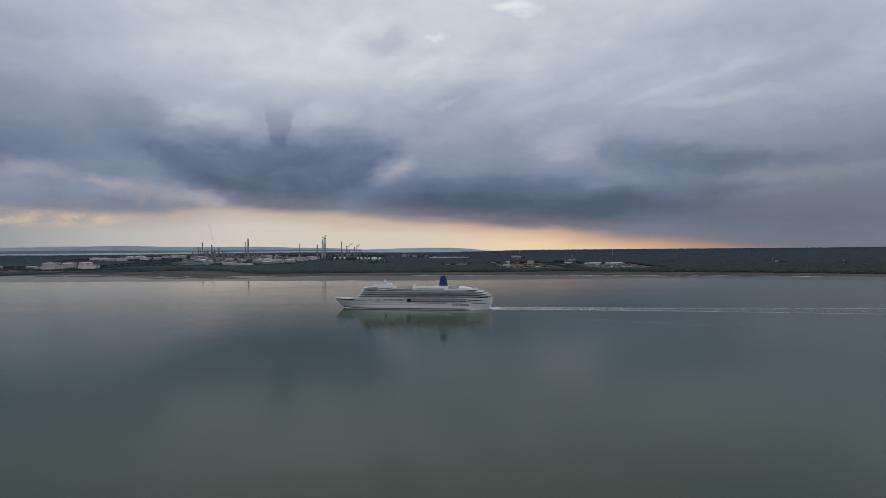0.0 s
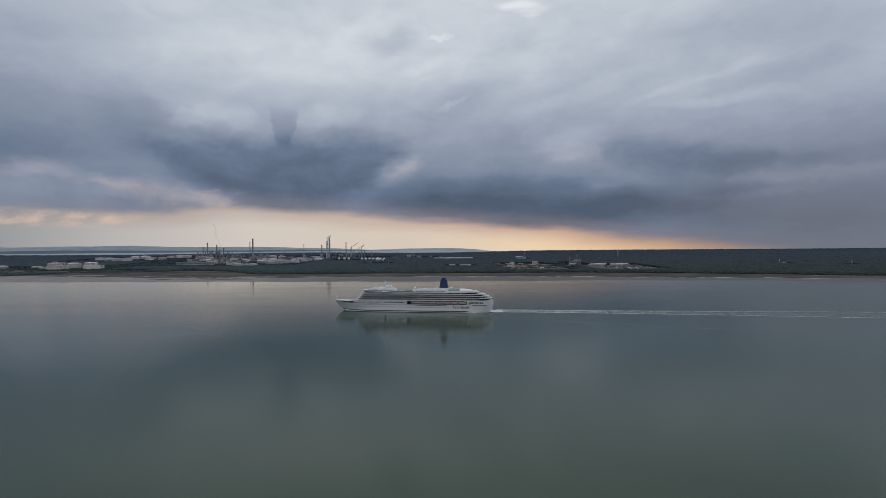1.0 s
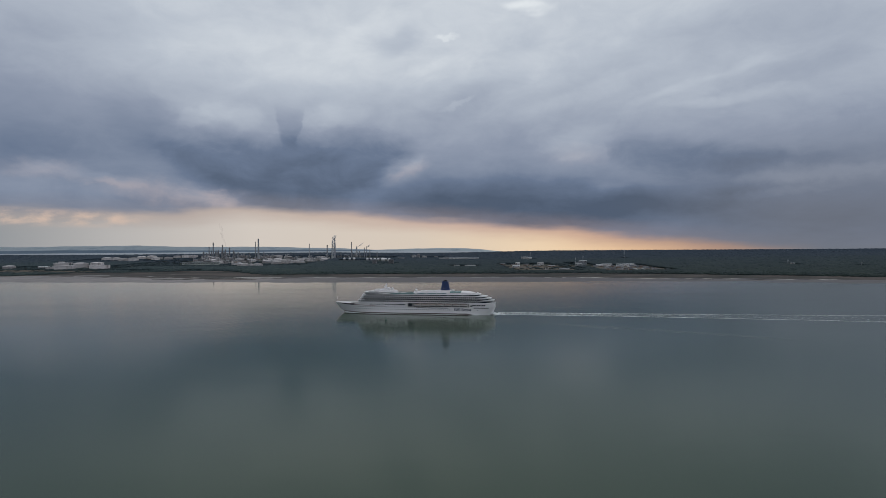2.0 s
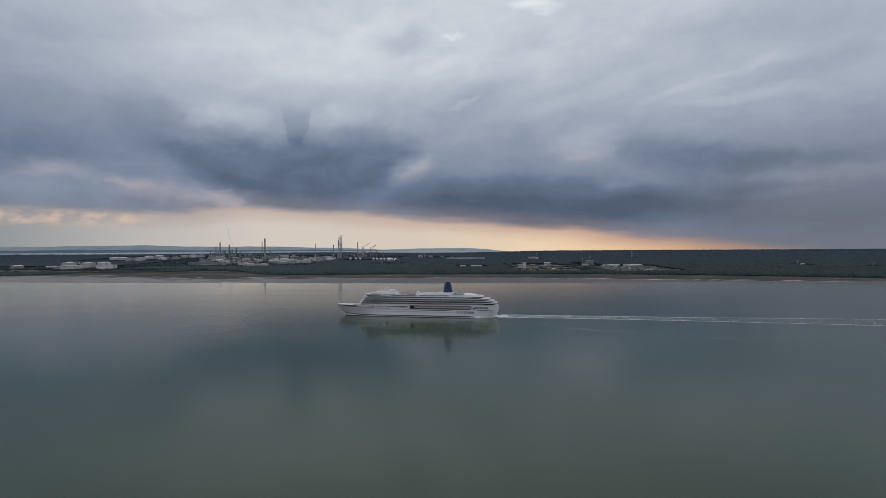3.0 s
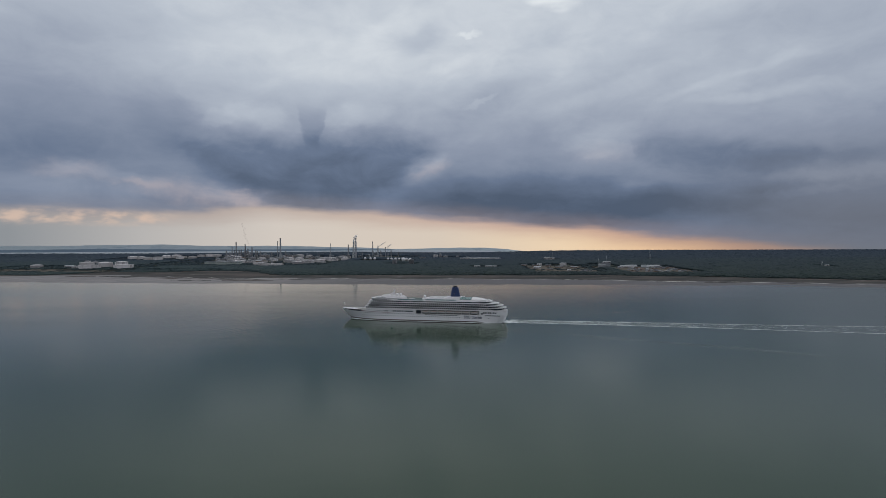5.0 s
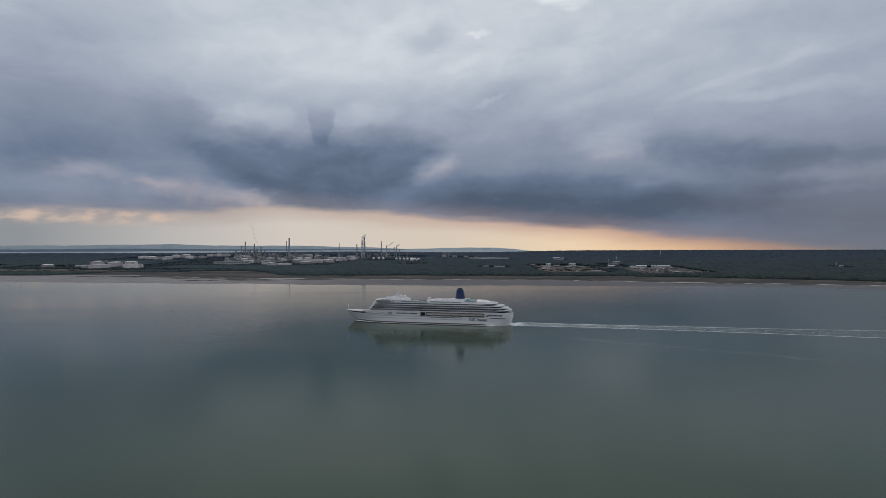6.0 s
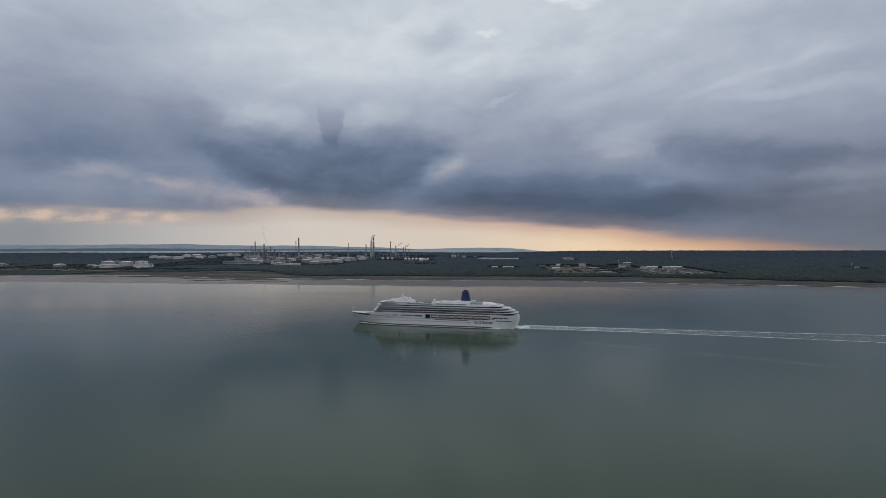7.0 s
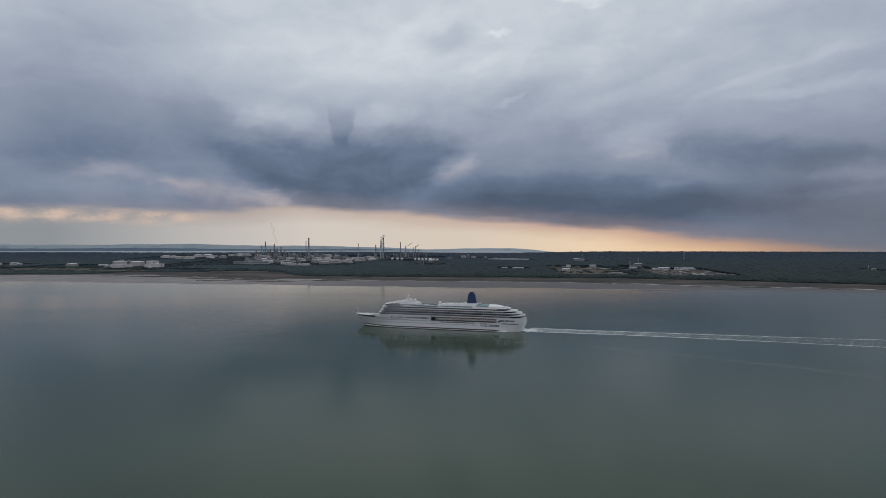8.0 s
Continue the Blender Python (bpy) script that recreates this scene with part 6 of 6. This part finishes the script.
# --- boatyard with sheds, stacked gear and clutter
clear(600, 900, 2290, 2860)
shed(732, 2825, 46, 22, 7, label="long boatyard shed with a white roof")
shed(825, 2805, 56, 24, 7, label="long boatyard shed with a white roof")
shed(690, 2800, 26, 16, 7)
shed(778, 2790, 20, 12, 9, wall=METALROOF)
g = random.Random(4)
for i in range(84):
    x, y = g.uniform(640, 860), g.uniform(2330, 2760)
    w, d, h = g.uniform(6, 15), g.uniform(5, 10), g.uniform(3, 7.5)
    shed(x, y, w, d, h, g.uniform(-30, 30), wall=g.choice((BRICK, BRICK, GREYROOF, RUST, STEEL)), roof=g.choice((METALROOF, GREYROOF, GREYROOF, RUST, BRICK, SLATE, SLATE)), windows=False,
         label="small shed or stacked unit in a crowded boatyard", category="shed")
for x, y, h in ((1523, 2725, 24), (1700, 2500, 20)):
    mast(x, y, h, 3)
shed(1530, 2700, 16, 10, 9)
clear(1490, 1560, 2590, 2740)


# open fields and bare yards among the woods
for x0, x1, y0, y1 in ((-2420, -1930, 2640, 2800), (-2000, -1640, 2590, 2700), (250, 570, 2460, 2960), (620, 900, 2300, 2740), (-1500, -1150, 2690, 2760)):
    clear(x0, x1, y0, y1)
    _fx = np.linspace(x0, x1, 24)
    _rim = 14 * np.sin(_fx / 47.0)
    sheet("field", _fx, [(_fx * 0 + y0 + (y1 - y0) * s + _rim * (1 - s), land(_fx, y0 + (y1 - y0) * s + _rim * (1 - s)) + 0.15) for s in np.linspace(0, 1, 8)], FIELD, "open field of dry brownish grass", "field")


# ================= steam over the stacks =================
def steam(x, y, z, drift, rise_by, r0, r1, seed, label, mat=None):
    """A leaning wisp: one thin ragged tube that wavers and widens as it goes."""
    gen = random.Random(seed)
    rings, sides = max(12, int(abs(rise_by) / 4)), 10
    verts, faces, sway = [], [], 0.0
    for i in range(rings):
        s = i / (rings - 1)
        sway += gen.uniform(-1, 1) * r1 * 0.28
        r = (r0 + (r1 - r0) * s) * gen.uniform(0.65, 1.25) * (0.25 + 0.75 * min(1.0, 6 * s, 4 * (1 - s) + 0.05))
        c = (x + drift * s + sway, y, z + rise_by * s ** 0.85)
        for k in range(sides):
            a = 2 * math.pi * k / sides
            rr = r * gen.uniform(0.75, 1.25)
            verts.append((c[0] + rr * math.cos(a), c[1] + 0.5 * rr * math.sin(a), c[2] + 0.35 * rr * math.cos(a)))
    for i in range(rings - 1):
        for k in range(sides):
            faces.append((i * sides + k, i * sides + (k + 1) % sides, (i + 1) * sides + (k + 1) % sides, (i + 1) * sides + k))
    ob = mesh_ob("steam_plume", verts, faces, mat or STEAM, smooth=True)
    return tagged(ob, label=label, category="steam", kind="stuff")


steam(-797, 3930, 150, 14, 36, 8, 15, 1, "thin pale steam drifting from a flare stack")
steam(-800, 3932, 160, 8, -60, 9, 12, 2, "thin pale steam drifting from a flare stack")
steam(-683, 4170, 98, 50, 40, 5, 13, 3, "thin grey steam drifting from a flare stack")
steam(-606, 4150, 98, 28, 26, 5, 10, 4, "thin grey steam drifting from a chimney")
steam(-1566, 4060, 100, -34, 175, 3, 13, 5, "faint tall thread of smoke above a process column", SMOKE)


# ================= woods =================
def crowns(name, cx, cy, cz, rad, tall, seed, mat, label):
    """Far woods in one mesh: every crown a lumpy, uneven mass of leaf clumps."""
    gen = np.random.default_rng(seed)
    bm = bmesh.new()
    bmesh.ops.create_icosphere(bm, subdivisions=1, radius=1.0)
    tv = np.array([v.co[:] for v in bm.verts])
    tf = np.array([[v.index for v in f.verts] for f in bm.faces])
    bm.free()
    n, k, m = len(cx), len(tv), len(tf)
    lump = 1 + gen.normal(0, 0.10, (n, k))
    spin = gen.uniform(0, 2 * np.pi, n)
    v = tv[None] * lump[..., None]
    cs, sn = np.cos(spin)[:, None], np.sin(spin)[:, None]
    lean = gen.uniform(0.8, 1.25, n)[:, None]
    x = (v[..., 0] * cs - v[..., 1] * sn) * rad[:, None] * lean + cx[:, None]
    y = (v[..., 0] * sn + v[..., 1] * cs) * rad[:, None] + cy[:, None]
    z = v[..., 2] * tall[:, None] + cz[:, None]
    co = np.stack((x, y, z), -1).reshape(-1, 3)
    idx = (tf[None] + (np.arange(n) * k)[:, None, None]).reshape(-1)
    me = bpy.data.meshes.new(name)
    me.vertices.add(n * k)
    me.vertices.foreach_set("co", co.ravel())
    me.loops.add(n * m * 3)
    me.loops.foreach_set("vertex_index", idx.astype(np.int32))
    me.polygons.add(n * m)
    me.polygons.foreach_set("loop_start", np.arange(0, n * m * 3, 3, dtype=np.int32))
    me.update(calc_edges=True)
    me.shade_smooth()
    me.materials.append(mat)
    return tagged(new(name, me), label=label, category="woods", kind="stuff")


def spread(y0, y1, x0, x1, step, seed, shape, shrub=0.22):
    """Tree places on a jittered grid, leaving out clearings and the open shore."""
    gen = np.random.default_rng(seed)
    gx, gy = np.meshgrid(np.arange(x0, x1, step), np.arange(y0, y1, step))
    gx, gy = gx.ravel() + gen.uniform(-0.9, 0.9, gx.size) * step, gy.ravel() + gen.uniform(-0.9, 0.9, gy.size) * step
    keep = gy > wood_edge(gx) + gen.uniform(0, 14, gx.size)
    keep &= np.abs(gx) < gy * 0.98 + 150
    keep &= gy < far_y(gx, -30)
    low = np.ones(gx.size)
    for a, b, c, d in CLEAR:
        inside = (gx > a) & (gx < b) & (gy > c) & (gy < d)
        keep &= ~(inside & (gen.random(gx.size) > shrub))
        low[inside] = 0.4
    near = np.full(gx.size, 1e9)
    for fx, fy in FOOT:
        near = np.minimum(near, np.hypot(gx - fx, (gy - fy) * 0.6))
    keep &= near > 38
    gx, gy, low = gx[keep], gy[keep], low[keep]
    size = 0.68 + 0.5 * gen.random(gx.size) ** 1.5
    r = step * 1.6 * size * (0.5 + 0.5 * low)
    low = low * np.where((gx < -1350) & (gy < 2790), 0.36, 1.0)
    low = low * np.clip(0.30 + (gy - wood_edge(gx)) / 90.0, 0.30, 1.0)
    t = (shape[0] + (shape[1] - shape[0]) * gen.random(gx.size)) * (0.7 + 0.35 * size) * low
    z = land(gx, gy) + t * 0.66 + gen.uniform(-0.5, 0.5, gx.size) * low
    return gx, gy, z, r, t * 0.68


a = spread(1350, 2560, -2600, 2300, 7.6, 21, (4.2, 7.2))
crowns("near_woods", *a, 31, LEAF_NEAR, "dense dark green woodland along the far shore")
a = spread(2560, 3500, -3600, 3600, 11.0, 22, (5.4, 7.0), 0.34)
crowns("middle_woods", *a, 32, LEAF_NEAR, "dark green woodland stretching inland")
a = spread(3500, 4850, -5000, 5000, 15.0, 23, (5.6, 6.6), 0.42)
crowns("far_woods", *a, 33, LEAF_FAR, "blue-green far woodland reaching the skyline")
